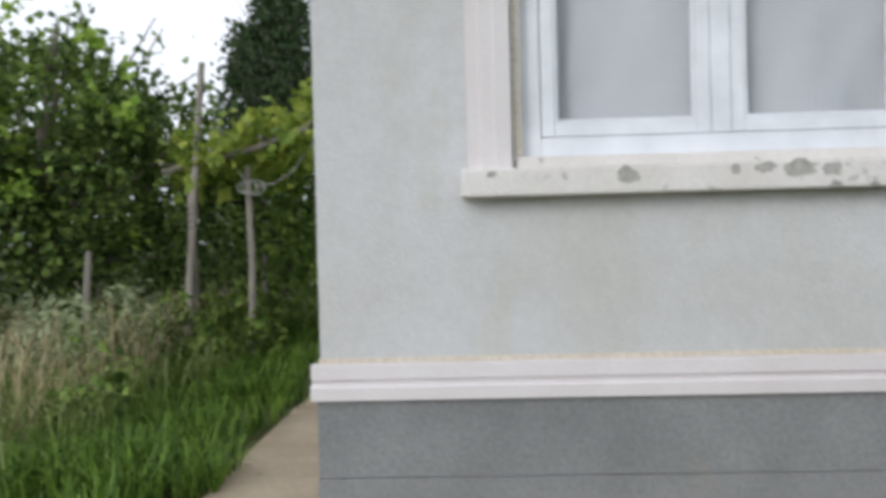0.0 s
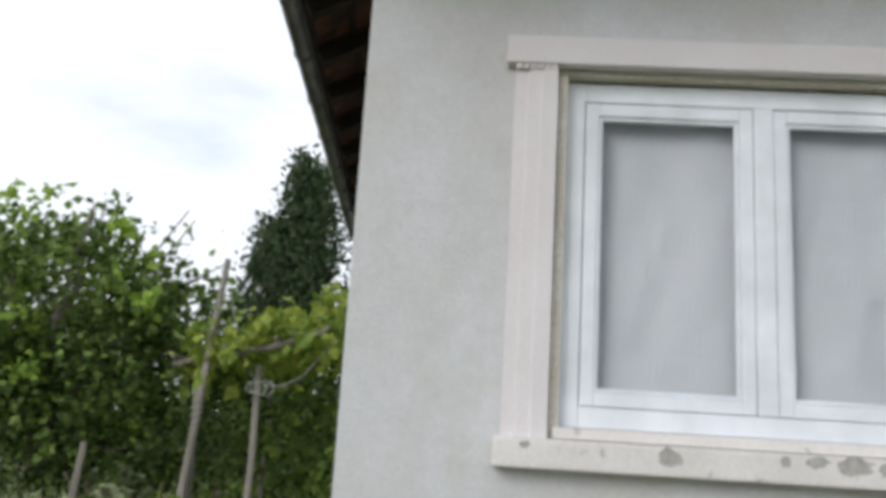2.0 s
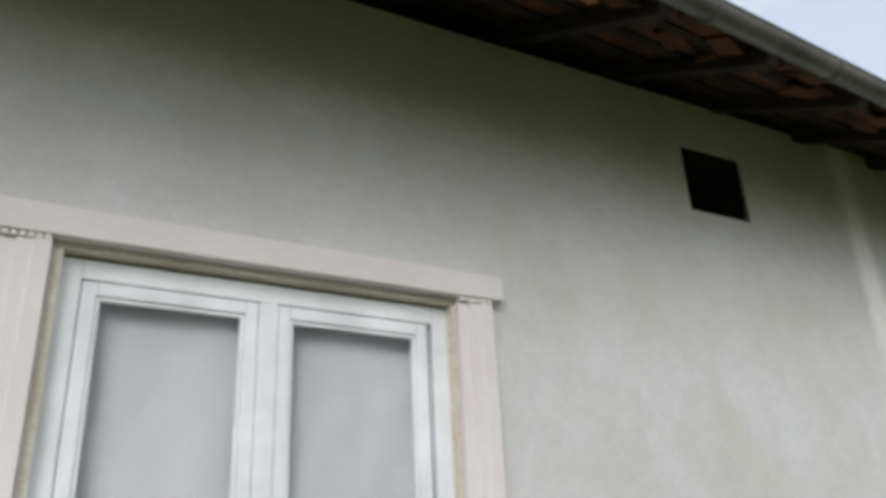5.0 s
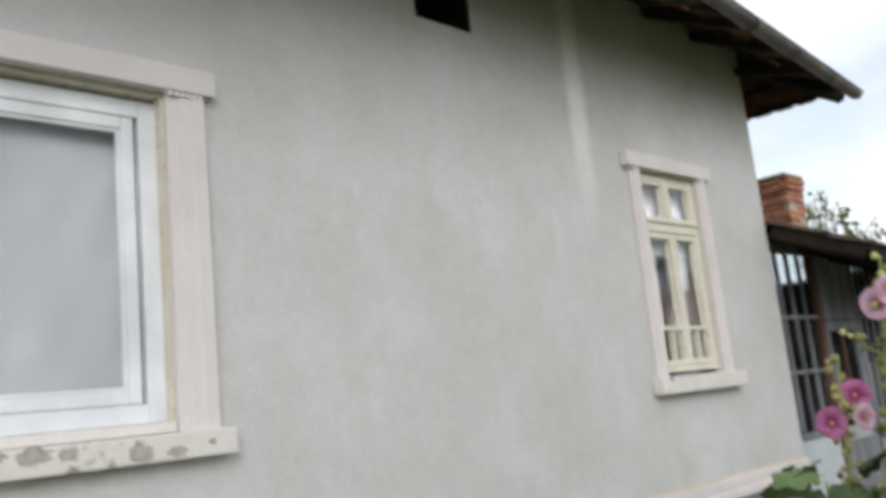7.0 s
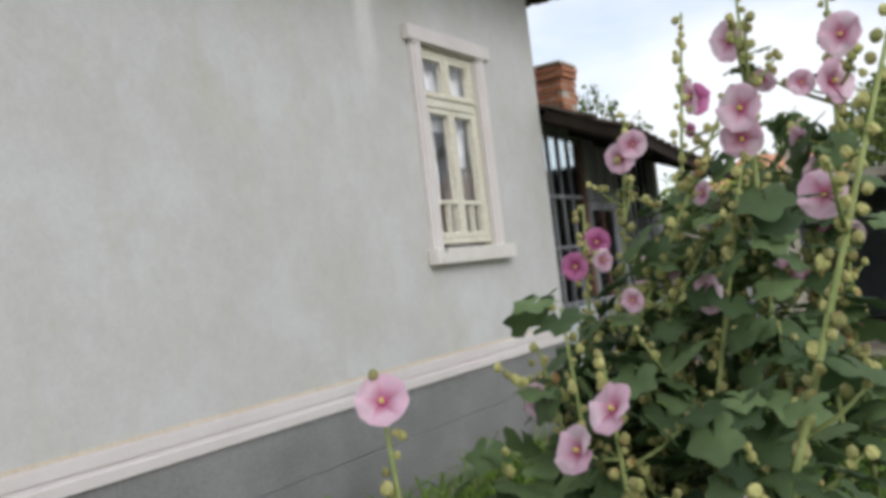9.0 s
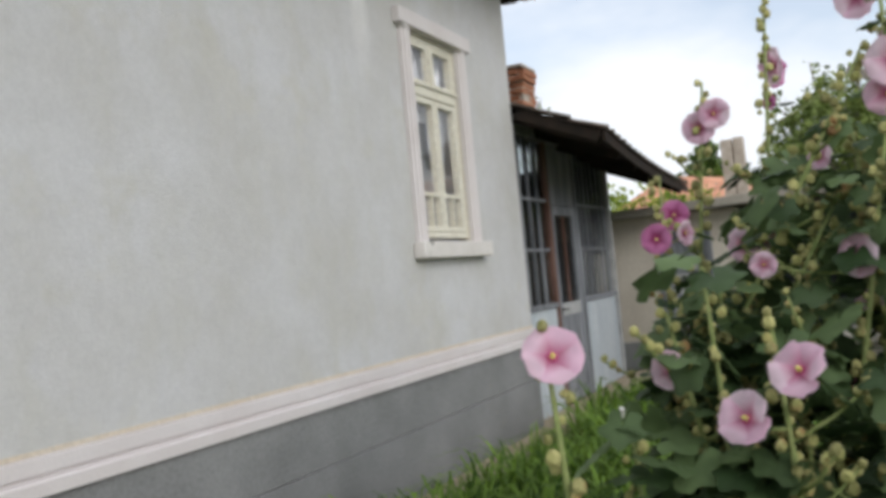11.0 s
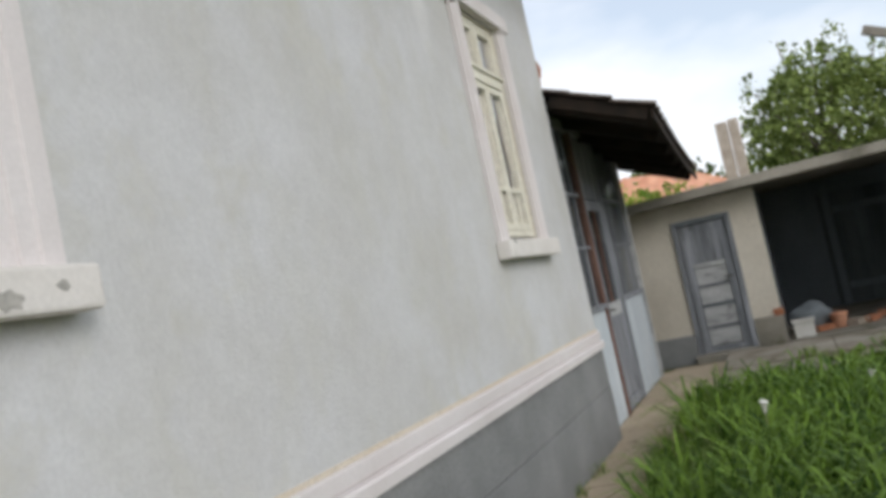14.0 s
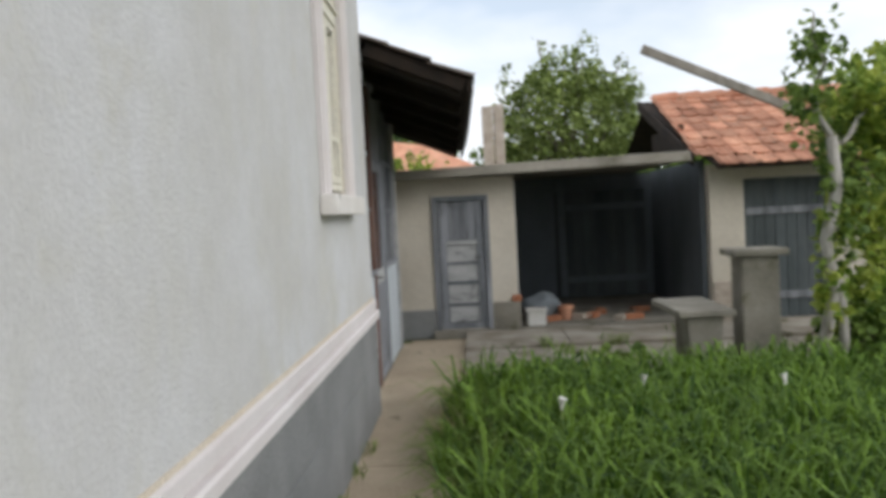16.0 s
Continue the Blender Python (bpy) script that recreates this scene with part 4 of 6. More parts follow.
for r in range(10):
    z = 2.96 + 0.072 * r
    grow = 0.03 if r > 7 else 0.0
    for sx, sy, tx in ((9.53, 0.31 - grow, 0), (9.735, 0.31 - grow, 0), (9.53, 0.57 + grow, 0), (9.735, 0.57 + grow, 0), (9.51 - grow, 0.38, 90), (9.51 - grow, 0.50, 90), (9.79 + grow, 0.38, 90), (9.79 + grow, 0.50, 90)):
        if rb.random() < 0.06:
            continue
        sh = 0.035 * (r % 2)
        ob = new("brick", BR)
        ob.parent = chimney
        ob.matrix_basis = Matrix.Translation(Vector((sx + (sh if tx == 0 else 0), sy + (sh if tx else 0), z)) - base_of(chimney)) @ pose(0, 0, 0, 0, rb.uniform(-2, 2), tx + rb.uniform(-2, 2))
part("cap", box(9.42, 9.88, 0.24, 0.66, 3.655, 3.69, 0.012), M_MORTAR, chimney)
chimney.location = (9.84, 0.64, 3.03)

# ---- outbuilding with grey door, open garage, tiled shed ----
OX = 12.06
turn_yx = Matrix(((0, 1, 0, 0), (1, 0, 0, 0), (0, 0, 1, 0), (0, 0, 0, 1)))
DY0, DY1, DZ0, DZ1 = -0.945, -0.362, 0.10, 1.708
bm = turn_bm(holed_wall(-1.335, 0.42, OX, OX + 0.2, 0.0, 1.99, [(DY0, DY1, DZ0, DZ1)]), turn_yx)
part("wall_outbuilding", bm, M_BEIGE, None, "beige plastered front wall of the outbuilding", "wall", "structure")
part("wall_outbuilding_side", box(OX + 0.204, 15.2, -1.335, -1.16, 0.0, 1.99), M_BEIGE, None, "beige plastered side wall of the outbuilding", "wall", "structure")
part("wall_outbuilding_back", box(OX + 0.204, 15.2, 0.24, 0.42, 0.0, 1.99), M_BEIGE, None, "beige plastered back wall of the outbuilding", "wall", "structure")
plinth_2 = thing("plinth_2", (OX, -0.5, 0), "grey cement plinth of the outbuilding with a broken corner", "plinth", kind="structure")
part("course", box(OX - 0.03, OX - 0.002, -1.355, DY0 - 0.065, 0.0, 0.42, 0.008), M_CONC, plinth_2)
part("course", box(OX - 0.03, OX - 0.002, DY1 + 0.065, 0.42, 0.0, 0.36, 0.008), M_PLINTH, plinth_2)
part("broken_brick", box(OX - 0.035, OX + 0.07, -1.368, -1.25, 0.42, 0.50, 0.012), M_BRICK, plinth_2, "exposed orange brick at the broken corner")

door_2 = thing("door_2", (OX, -0.55, 0.05), "weathered grey plank door with pale worn panels, closed", "door", kind="structure")
fr = box(OX - 0.03, OX + 0.06, DY0 - 0.06, DY0, 0.06, DZ1 + 0.058, 0.006)
part("door_jamb", fr, M_GREYWOOD, door_2)
part("door_jamb", box(OX - 0.03, OX + 0.06, DY1, DY1 + 0.06, 0.06, DZ1 + 0.058, 0.006), M_GREYWOOD, door_2)
part("door_head", box(OX - 0.03, OX + 0.06, DY0, DY1, DZ1, DZ1 + 0.058, 0.006), M_SLATE, door_2)
rd = random.Random(8)
yy = DY0 + 0.085
while yy < DY1 - 0.1:
    part("plank", box(OX + 0.03, OX + 0.052, yy + 0.002, yy + 0.115, 1.215, DZ1 - 0.075, 0.004), M_GREYWOOD, door_2)
    yy += 0.118
for z0, z1, m in ((0.185, 0.385, M_PALEWOOD), (0.425, 0.66, M_PALEWOOD), (0.70, 0.91, M_PALEWOOD), (0.94, 1.155, M_PALEWOOD)):
    part("panel", box(OX + 0.035, OX + 0.055, DY0 + 0.1, DY1 - 0.1, z0, z1, 0.01), m, door_2)
for y0 in (DY0 + 0.004, DY1 - 0.096):
    part("stile", box(OX + 0.012, OX + 0.055, y0, y0 + 0.092, DZ0 + 0.005, DZ1 - 0.005, 0.006), M_GREYWOOD, door_2)
for z0, z1, m in ((0.39, 0.42, M_GREYWOOD), (0.665, 0.695, M_SLATE), (0.915, 0.935, M_GREYWOOD), (1.16, 1.21, M_PALEWOOD), (DZ1 - 0.073, DZ1 - 0.006, M_GREYWOOD), (DZ0 + 0.005, 0.18, M_GREYWOOD)):
    part("rail", box(OX + 0.016, OX + 0.054, DY0 + 0.098, DY1 - 0.098, z0, z1, 0.006), m, door_2)
part("door_handle", tube([(OX + 0.012, DY0 + 0.05, 1.0), (OX - 0.03, DY0 + 0.05, 1.0), (OX - 0.035, DY0 + 0.14, 0.99)], 0.009, 6), M_GUTTER, door_2)
part("threshold", box(OX - 0.12, OX + 0.05, DY0 - 0.1, DY1 + 0.1, 0.0, 0.098, 0.01), M_CONC, door_2)


def slope_up(bm):
    """The slab rises a little towards the garage."""
    for v in bm.verts:
        v.co.z += max(0.0, -0.030 * (v.co.y + 1.2))
    return bm


slab_roof = thing("slab_roof", (13.5, -1.5, 2.0), "flat grey concrete roof slab over outbuilding and garage", "roof", kind="structure")
part("slab", slope_up(box(11.72, 15.6, -3.44, 0.55, 1.995, 2.09, 0.015)), M_CONC, slab_roof)
part("drip_edge", slope_up(box(11.70, 11.76, -3.44, 0.55, 1.97, 2.025, 0.01)), M_CONC, slab_roof)

part("garage_floor", box(OX - 0.1, 15.2, -3.66, -1.35, -0.04, 0.105, 0.01), M_CONC, None, "rough concrete garage floor", "floor", "structure")
part("wall_garage_back", box(15.2, 15.4, -7.5, 0.42, 0.0, 2.05), M_SLATE, None, "dark blue-grey back wall of the garage", "wall", "structure")
part("wall_garage_side", box(OX + 0.25, 15.198, -1.352, -1.339, 0.106, 1.985), M_SLATE, None, "dark blue-grey painted garage side wall", "wall", "structure")
part("wall_garage_end", box(OX + 0.18, 15.198, -3.72, -3.67, 0.0, 2.06), M_SLATE, None, "dark blue-grey boarded garage end wall", "wall", "structure")
M_GATE = material("dark_blue_green_boards", (0.06, 0.075, 0.08), (0.12, 0.14, 0.145), scale=3.0, rough=0.8, bump=0.4, fine=50, squash=(1, 1, 0.2), random_tint=0.2)
gate = thing("garage_door", (15.1, -2.9, 0.06), "dark blue-grey boarded double door at the back of the garage", "door", kind="structure")
yy = -3.55
while yy < -2.25:
    part("board", box(15.13, 15.16, yy + 0.003, yy + 0.157, 0.13, 1.8, 0.004), M_GATE, gate)
    yy += 0.16
part("frame_post", box(15.08, 15.19, -2.28, -2.18, 0.106, 1.95, 0.008), M_SLATE, gate)
for z in (0.35, 1.5):
    part("ledge", box(15.10, 15.13, -3.55, -2.3, z, z + 0.1, 0.006), M_SLATE, gate)

# concrete double flue on the slab
flue = thing("concrete_flue", (13.8, -1.03, 2.085), "pale concrete block flue with a groove on the flat roof", "chimney")
part("shaft", box(13.7, 13.95, -1.165, -1.01, 2.092, 3.06, 0.012), M_MORTAR, flue, "pale concrete flue block")
part("shaft", box(13.72, 13.95, -1.32, -1.18, 2.092, 3.08, 0.012), M_MORTAR, flue, "pale concrete flue block")

# tiled shed
part("wall_shed", turn_bm(holed_wall(-7.5, -3.73, OX, OX + 0.18, 0.0, 1.99, [(-5.2, -4.15, 0.03, 1.80)]), turn_yx), M_BEIGE, None, "beige plastered front wall of the tiled shed", "wall", "structure")
part("wall_shed_end", box(OX + 0.2, 15.19, -7.5, -7.3, 0.0, 1.9), M_BEIGE, None, "beige plastered end wall of the tiled shed", "wall", "structure")
door_3 = thing("door_3", (OX, -4.7, 0.03), "dark blue-grey plank shed door, closed, eave shade in its colour", "door", kind="structure")
yy = -5.19
while yy < -4.17:
    # Darker planks carry the eave and vine shade in their colour.
    part("plank", box(OX + 0.05, OX + 0.08, yy + 0.003, yy + 0.126, 0.05, 1.79, 0.004), M_GATE, door_3)
    yy += 0.13
for z in (0.3, 1.35):
    part("ledge", box(OX + 0.025, OX + 0.05, -5.17, -4.18, z, z + 0.09, 0.006), M_GREYWOOD, door_3)
part("stones", box(OX - 0.03, OX - 0.002, -4.14, -3.74, 0.0, 0.55, 0.012), M_MORTAR, plinth_2, "pale rough stone base")
shed_roof = thing("shed_roof", (13, -5, 1.9), "low pitched orange clay tile roof of the shed", "roof", kind="structure")
SX0, SX1, SZ0, SSL = 11.62, 14.45, 1.92, 0.40
bm = bmesh.new()
for off in (0.0, 0.03):
    bm.faces.new([bm.verts.new((px, py, SZ0 + SSL * (px - SX0) + off)) for px, py in ((SX0, -7.6), (SX1, -7.6), (SX1, -3.40), (SX0, -3.72))])
bm.verts.ensure_lookup_table()
for i in range(4):
    bm.faces.new((bm.verts[i], bm.verts[(i + 1) % 4], bm.verts[4 + (i + 1) % 4], bm.verts[4 + i]))
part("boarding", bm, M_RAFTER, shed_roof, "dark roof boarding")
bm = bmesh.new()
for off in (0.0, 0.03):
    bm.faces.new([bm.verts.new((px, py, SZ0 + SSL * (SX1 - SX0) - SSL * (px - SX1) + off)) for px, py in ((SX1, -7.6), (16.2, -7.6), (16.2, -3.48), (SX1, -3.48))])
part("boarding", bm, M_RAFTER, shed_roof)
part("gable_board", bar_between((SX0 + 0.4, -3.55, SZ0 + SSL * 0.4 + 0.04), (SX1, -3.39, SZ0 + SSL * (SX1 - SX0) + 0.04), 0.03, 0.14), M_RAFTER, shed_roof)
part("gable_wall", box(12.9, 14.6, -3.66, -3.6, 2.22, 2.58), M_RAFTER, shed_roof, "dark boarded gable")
for k in range(9):
    yy = -3.68 + rd.uniform(-0.02, 0.02) if k else -3.85
    while yy > -7.5:
        px = SX0 - 0.04 + 0.325 * k
        lay_tile(shed_roof, (px, yy, SZ0 + SSL * (px - SX0) + 0.045), SSL, -90, rd)
        yy -= 0.222
k = -3.6
while k > -7.5:
    part("ridge_tile", tube([(SX1 + 0.0, k, SZ0 + SSL * (SX1 - SX0) + 0.05), (SX1, k - 0.36, SZ0 + SSL * (SX1 - SX0) + 0.065)], [0.085, 0.1], 8), M_TILE, shed_roof)
    k -= 0.34

# ---- plants ----
def leaves(name, places, size, mat, parent=None, label="", category="", kind="", seed=1, droop=0.3, slim=0.5):
    """Many single folded leaves, one mesh: places (n, 3), size (mean length)."""
    rg = np.random.default_rng(seed)
    n = len(places)
    places = np.asarray(places, float)
    if parent is not None:
        places = places - np.array(base_of(parent))
    d = rg.normal(size=(n, 3))
    d[:, 2] = d[:, 2] * 0.6 - droop
    d /= np.linalg.norm(d, axis=1, keepdims=True)
    u = rg.normal(size=(n, 3))
    s = np.cross(d, u)
    s /= np.linalg.norm(s, axis=1, keepdims=True)
    nn = np.cross(s, d)
    ln = (size * rg.uniform(0.6, 1.35, n))[:, None]
    w = ln * slim * rg.uniform(0.8, 1.2, (n, 1))
    base, tip = places, places + d * ln
    mid = places + d * ln * 0.45
    left, right = mid + s * w + nn * w * 0.35, mid - s * w + nn * w * 0.35
    verts = np.stack([base, left, tip, right], 1).reshape(-1, 3)
    k = np.arange(n) * 4
    faces = np.concatenate([np.stack([k, k + 1, k + 2], 1), np.stack([k, k + 2, k + 3], 1)])
    me = bpy.data.meshes.new(name)
    me.from_pydata(verts.tolist(), [], faces.tolist())
    return put(name, me, mat, parent, label, category, kind)


def blades(name, places, height, width, mat, label, category, seed=1, lean=0.5):
    """Grass: bent tapering blades of five corners each, one object."""
    rg = np.random.default_rng(seed)
    n = len(places)
    p = np.asarray(places, float)
    a = rg.uniform(0, 2 * np.pi, n)
    d = np.stack([np.cos(a), np.sin(a), np.zeros(n)], 1)
    s = np.stack([-np.sin(a), np.cos(a), np.zeros(n)], 1)
    h = (height * rg.uniform(0.45, 1.25, n))[:, None]
    le = h * lean * rg.uniform(0.15, 1.3, (n, 1))
    w = width * rg.uniform(0.6, 1.3, (n, 1))
    up = np.array([[0, 0, 1.0]])
    m1 = p + up * h * 0.55 + d * le * 0.3
    m2 = p + up * h * 0.88 + d * le * 0.75
    tip = p + up * h * (1.0 - 0.25 * le / h) + d * le * 1.25
    verts = np.stack([p - s * w * 0.5, p + s * w * 0.5, m1 - s * w * 0.55, m1 + s * w * 0.55, m2 - s * w * 0.35, m2 + s * w * 0.35, tip], 1).reshape(-1, 3)
    k = np.arange(n) * 7
    faces = [f for q in k.tolist() for f in ((q, q + 1, q + 3, q + 2), (q + 2, q + 3, q + 5, q + 4), (q + 4, q + 5, q + 6))]
    me = bpy.data.meshes.new(name)
    me.from_pydata(verts.tolist(), [], faces)
    return put(name, me, mat, None, label, category, "stuff")


def scatter(x0, x1, y0, y1, n, seed, clump=0.0, z=0.0, keep=None):
    rg = np.random.default_rng(seed)
    p = np.stack([rg.uniform(x0, x1, n), rg.uniform(y0, y1, n), np.full(n, z)], 1)
    if clump:
        c = np.stack([rg.uniform(x0, x1, max(4, n // 60)), rg.uniform(y0, y1, max(4, n // 60))], 1)
        pick = rg.integers(0, len(c), n)
        p[:, :2] = c[pick] + rg.normal(size=(n, 2)) * clump
        p[:, 0] = np.clip(p[:, 0], x0, x1)
        p[:, 1] = np.clip(p[:, 1], y0, y1)
    if keep is not None:
        p = p[[bool(keep(q[0], q[1])) for q in p]]
    return p


def cloud(lobes, n, seed, hollow=0.55):
    """Leaf places in a heap of uneven lobes (x, y, z, rx, ry, rz), thicker to the outside, with gaps."""
    rg = np.random.default_rng(seed)
    vol = np.array([l[3] * l[4] * l[5] for l in lobes])
    pick = rg.choice(len(lobes), n, p=vol / vol.sum())
    L = np.array(lobes)[pick]
    d = rg.normal(size=(n, 3))
    d /= np.linalg.norm(d, axis=1, keepdims=True)
    r = rg.uniform(hollow ** 3, 1, (n, 1)) ** (1 / 3)
    p = L[:, :3] + d * r * L[:, 3:]
    keep = np.array([noise.noise(Vector(q) * 1.9) + 0.5 * noise.noise(Vector(q) * 4.3) > -0.12 for q in p])
    return p[keep & (p[:, 2] > 0.05)]


def limb(bm, a, b, r0, r1, rnd, n=5, wob=0.08):
    a, b = Vector(a), Vector(b)
    pts = [a.lerp(b, i / n) + Vector((rnd.uniform(-wob, wob), rnd.uniform(-wob, wob), 0)) * (0 < i < n) for i in range(n + 1)]
    tube(pts, [r0 + (r1 - r0) * i / n for i in range(n + 1)], 7, bm)
    return pts


def tree(name, base, lobes, n, size, mat, label, seed, trunk_r=0.09, twigs=8, slim=0.5, category="tree"):
    t = thing(name, base, label, category)
    rnd = random.Random(seed)
    bm = bmesh.new()
    top = Vector(lobes[0][:3])
    limb(bm, base, top, trunk_r, trunk_r * 0.4, rnd)
    for i in range(twigs):
        l = lobes[rnd.randrange(len(lobes))]
        s0 = Vector(base).lerp(top, rnd.uniform(0.35, 0.8))
        e = Vector(l[:3]) + Vector((rnd.uniform(-1, 1) * l[3], rnd.uniform(-1, 1) * l[4], rnd.uniform(0.1, 1) * l[5])) * 0.8
        lb = bmesh.new()
        limb(lb, s0, e, trunk_r * 0.4, 0.008, rnd)
        part("limb", lb, M_BARK, t, smooth=True)
    part("trunk", bm, M_BARK, t, "grey-brown trunk", smooth=True)
    leaves("crown", cloud(lobes, n, seed), size, mat, t, seed=seed, slim=slim)
    return t


# left garden: dark shrubby fruit tree, more trees beyond
tree("fruit_tree", (-4.9, 6.4, 0), [(-4.9, 6.4, 2.8, 1.45, 1.1, 1.15), (-6.2, 6.2, 2.5, 1.4, 1.1, 1.1), (-4.1, 6.3, 2.2, 0.9, 0.9, 0.9), (-3.9, 6.6, 3.3, 0.4, 0.4, 0.7), (-5.5, 5.8, 1.3, 1.5, 0.9, 1.1), (-7.4, 6.2, 1.2, 1.3, 0.9, 1.0), (-4.0, 7.2, 1.1, 0.8, 0.7, 0.9), (-4.5, 6.4, 3.8, 0.3, 0.3, 0.6), (-5.6, 6.3, 3.5, 0.5, 0.4, 0.5), (-7.6, 6.4, 2.8, 1.2, 1.1, 1.3), (-3.5, 7.0, 2.4, 0.55, 0.5, 1.0), (-3.3, 7.2, 3.3, 0.2, 0.2, 0.7), (-3.7, 6.9, 3.9, 0.12, 0.12, 0.5), (-3.0, 7.4, 1.6, 0.5, 0.5, 1.0)],
     29000, 0.11, M_LEAF_DARK, "dark green leafy fruit tree among tall weeds", 5, 0.1, 26, 0.38)
tree("fruit_tree", (-6.0, 4.2, 0), [(-6.0, 4.2, 2.3, 1.0, 0.8, 1.0), (-5.3, 4.0, 1.5, 0.7, 0.6, 0.7), (-6.6, 4.4, 3.0, 0.6, 0.6, 0.6)],
     4200, 0.12, M_LEAF_MID, "young fruit tree with lighter green leaf tips", 6, 0.06, 10)
tree("fruit_tree", (-6.8, 11.0, 0), [(-6.8, 11.0, 3.4, 2.0, 1.6, 1.6), (-8.8, 10.5, 3.2, 2.0, 1.6, 1.7), (-5.6, 11.5, 2.6, 1.2, 1.2, 1.5), (-6.0, 11.0, 1.5, 1.8, 1.2, 1.0), (-4.5, 11.3, 2.3, 1.2, 1.0, 1.9), (-4.9, 11.2, 3.6, 0.7, 0.7, 0.8)],
     12500, 0.14, M_LEAF_DARK, "dark green tree behind the garden", 7, 0.13, 12)


def conifer(base, height, spread, seed):
    c = thing("conifer", base, "tall dark green conifer with pointed upright sprays", "tree")
    rnd = random.Random(seed)
    rg = np.random.default_rng(seed)
    b = Vector(base)
    part("trunk", tube([b, b + Vector((0, 0, height * 0.95))], [0.14, 0.02], 8), M_BARK, c)
    pts, bm = [], bmesh.new()
    for i in range(240):
        f = rnd.random() ** 0.8
        z = 0.4 + (height - 0.45) * f
        reach = spread * (1 - f) ** 0.75 * rnd.uniform(0.55, 1.1) + 0.05
        a = rnd.uniform(0, 6.283)
        p0 = b + Vector((0, 0, z * 0.92))
        p1 = b + Vector((math.cos(a) * reach, math.sin(a) * reach, z + 0.25 + 0.2 * rnd.random()))
        tube([p0, p0.lerp(p1, 0.5) - Vector((0, 0, 0.05)), p1], [0.015, 0.01, 0.004], 4, bm)
        k = 26
        u = rg.uniform(0.35, 1.05, (k, 1))
        q = np.array(p0) + (np.array(p1) - np.array(p0)) * u + rg.normal(size=(k, 3)) * (0.10, 0.10, 0.13)
        pts.append(q)
    part("limb_frame", bm, M_BARK, c)
    leaves("crown", np.concatenate(pts), 0.13, M_CONIFER, c, seed=seed, droop=-0.9, slim=0.28)
    return c


conifer((-2.72, 12.3, 0), 6.2, 1.6, 41)
conifer((-3.12, 12.5, 0), 6.45, 1.7, 42)
conifer((-3.75, 13.0, 0), 5.3, 1.6, 43)

# far hedge closing the garden
hedge = thing("hedge", (-5, 16, 0), "dense dark green hedge at the end of the garden", "hedge")
leaves("foliage", cloud([(-27 + 2.2 * i, 16 + 0.6 * math.sin(i), 1.4, 1.8, 1.0, 1.8 + 0.4 * math.sin(2.1 * i)) for i in range(15)], 17000, 51, 0.3), 0.2, M_LEAF_DARK, hedge, seed=51)
for i in range(15):
    bm = bmesh.new()
    limb(bm, (-27 + 2.2 * i, 16.2, 0), (-27 + 2.2 * i, 16.2, 2.2), 0.06, 0.02, random.Random(i))
    part("stem", bm, M_BARK, hedge)

# grape pergola
pergola = thing("grape_pergola", (-2.0, 6.3, 0), "weathered timber pergola overgrown with yellow-green grape vine", "pergola")
rv = random.Random(61)
for px, py, h in ((-2.55, 6.0, 1.95), (-1.93, 6.1, 2.25), (-2.4, 8.6, 2.3), (-1.2, 8.4, 2.4)):
    part("post", tube([(px, py, 0), (px + 0.03, py, h * 0.5), (px + rv.uniform(-0.05, 0.05), py, h)], [0.045, 0.04, 0.036], 7), M_POST, pergola)
part("beam", tube([(-2.85, 6.0, 2.2), (-1.8, 6.05, 2.45), (-0.95, 6.1, 2.75)], 0.035, 6), M_POST, pergola)
part("beam", tube([(-2.8, 8.5, 2.3), (-0.9, 8.4, 2.55)], 0.035, 6), M_POST, pergola)
for i in range(4):
    x = -2.8 + 0.55 * i
    part("rafter", tube([(x, 5.8, 2.28 + 0.13 * i), (x, 8.7, 2.34 + 0.1 * i)], 0.022, 5), M_POST, pergola)
rg = np.random.default_rng(62)
u = rg.uniform(0, 1, 2600)
vp = np.stack([-2.8 + 1.95 * u, 6.0 + rg.uniform(-0.3, 2.6, 2600), 2.3 + 0.5 * u + rg.normal(size=2600) * 0.16], 1)
vp = vp[[noise.noise(Vector(q) * 3.0) > -0.1 for q in vp]]
leaves("vine_top", vp, 0.15, M_LEAF_BRIGHT, pergola, "yellow-green grape leaves", seed=63, slim=0.55)
leaves("vine_skirt", cloud([(-1.6, 7.6, 1.4, 0.8, 0.7, 0.9), (-1.3, 9.2, 1.3, 0.9, 0.8, 1.0), (-2.6, 9.5, 1.4, 0.8, 0.5, 1.0)], 3600, 64, 0.3), 0.12, M_LEAF_MID, pergola, "hanging green grape leaves", seed=64, slim=0.55)

pole = thing("wooden_pole", (-2.62, 5.9, 0), "tall weathered wooden pole leaning beside the pergola", "pole")
part("shaft", tube([(-2.62, 5.9, 0), (-2.48, 5.9, 1.8), (-2.34, 5.9, 3.38)], [0.05, 0.045, 0.035], 7), M_POST, pole)
part("wire_wrap", tube([(-2.50 + 0.06 * math.cos(i), 5.9 + 0.06 * math.sin(i), 1.55 + 0.012 * i) for i in range(26)], 0.006, 4), M_WIRE, pole)
wire = thing("hanging_wire", (-1.9, 5.95, 2.0), "coiled grey wire hanging from the pole by the vine", "wire")
part("strand", tube([(-2.34, 5.88, 3.3), (-2.2, 5.9, 2.75), (-2.02, 5.92, 2.25), (-1.90, 5.95, 2.05)], 0.005, 5), M_WIRE, wire)
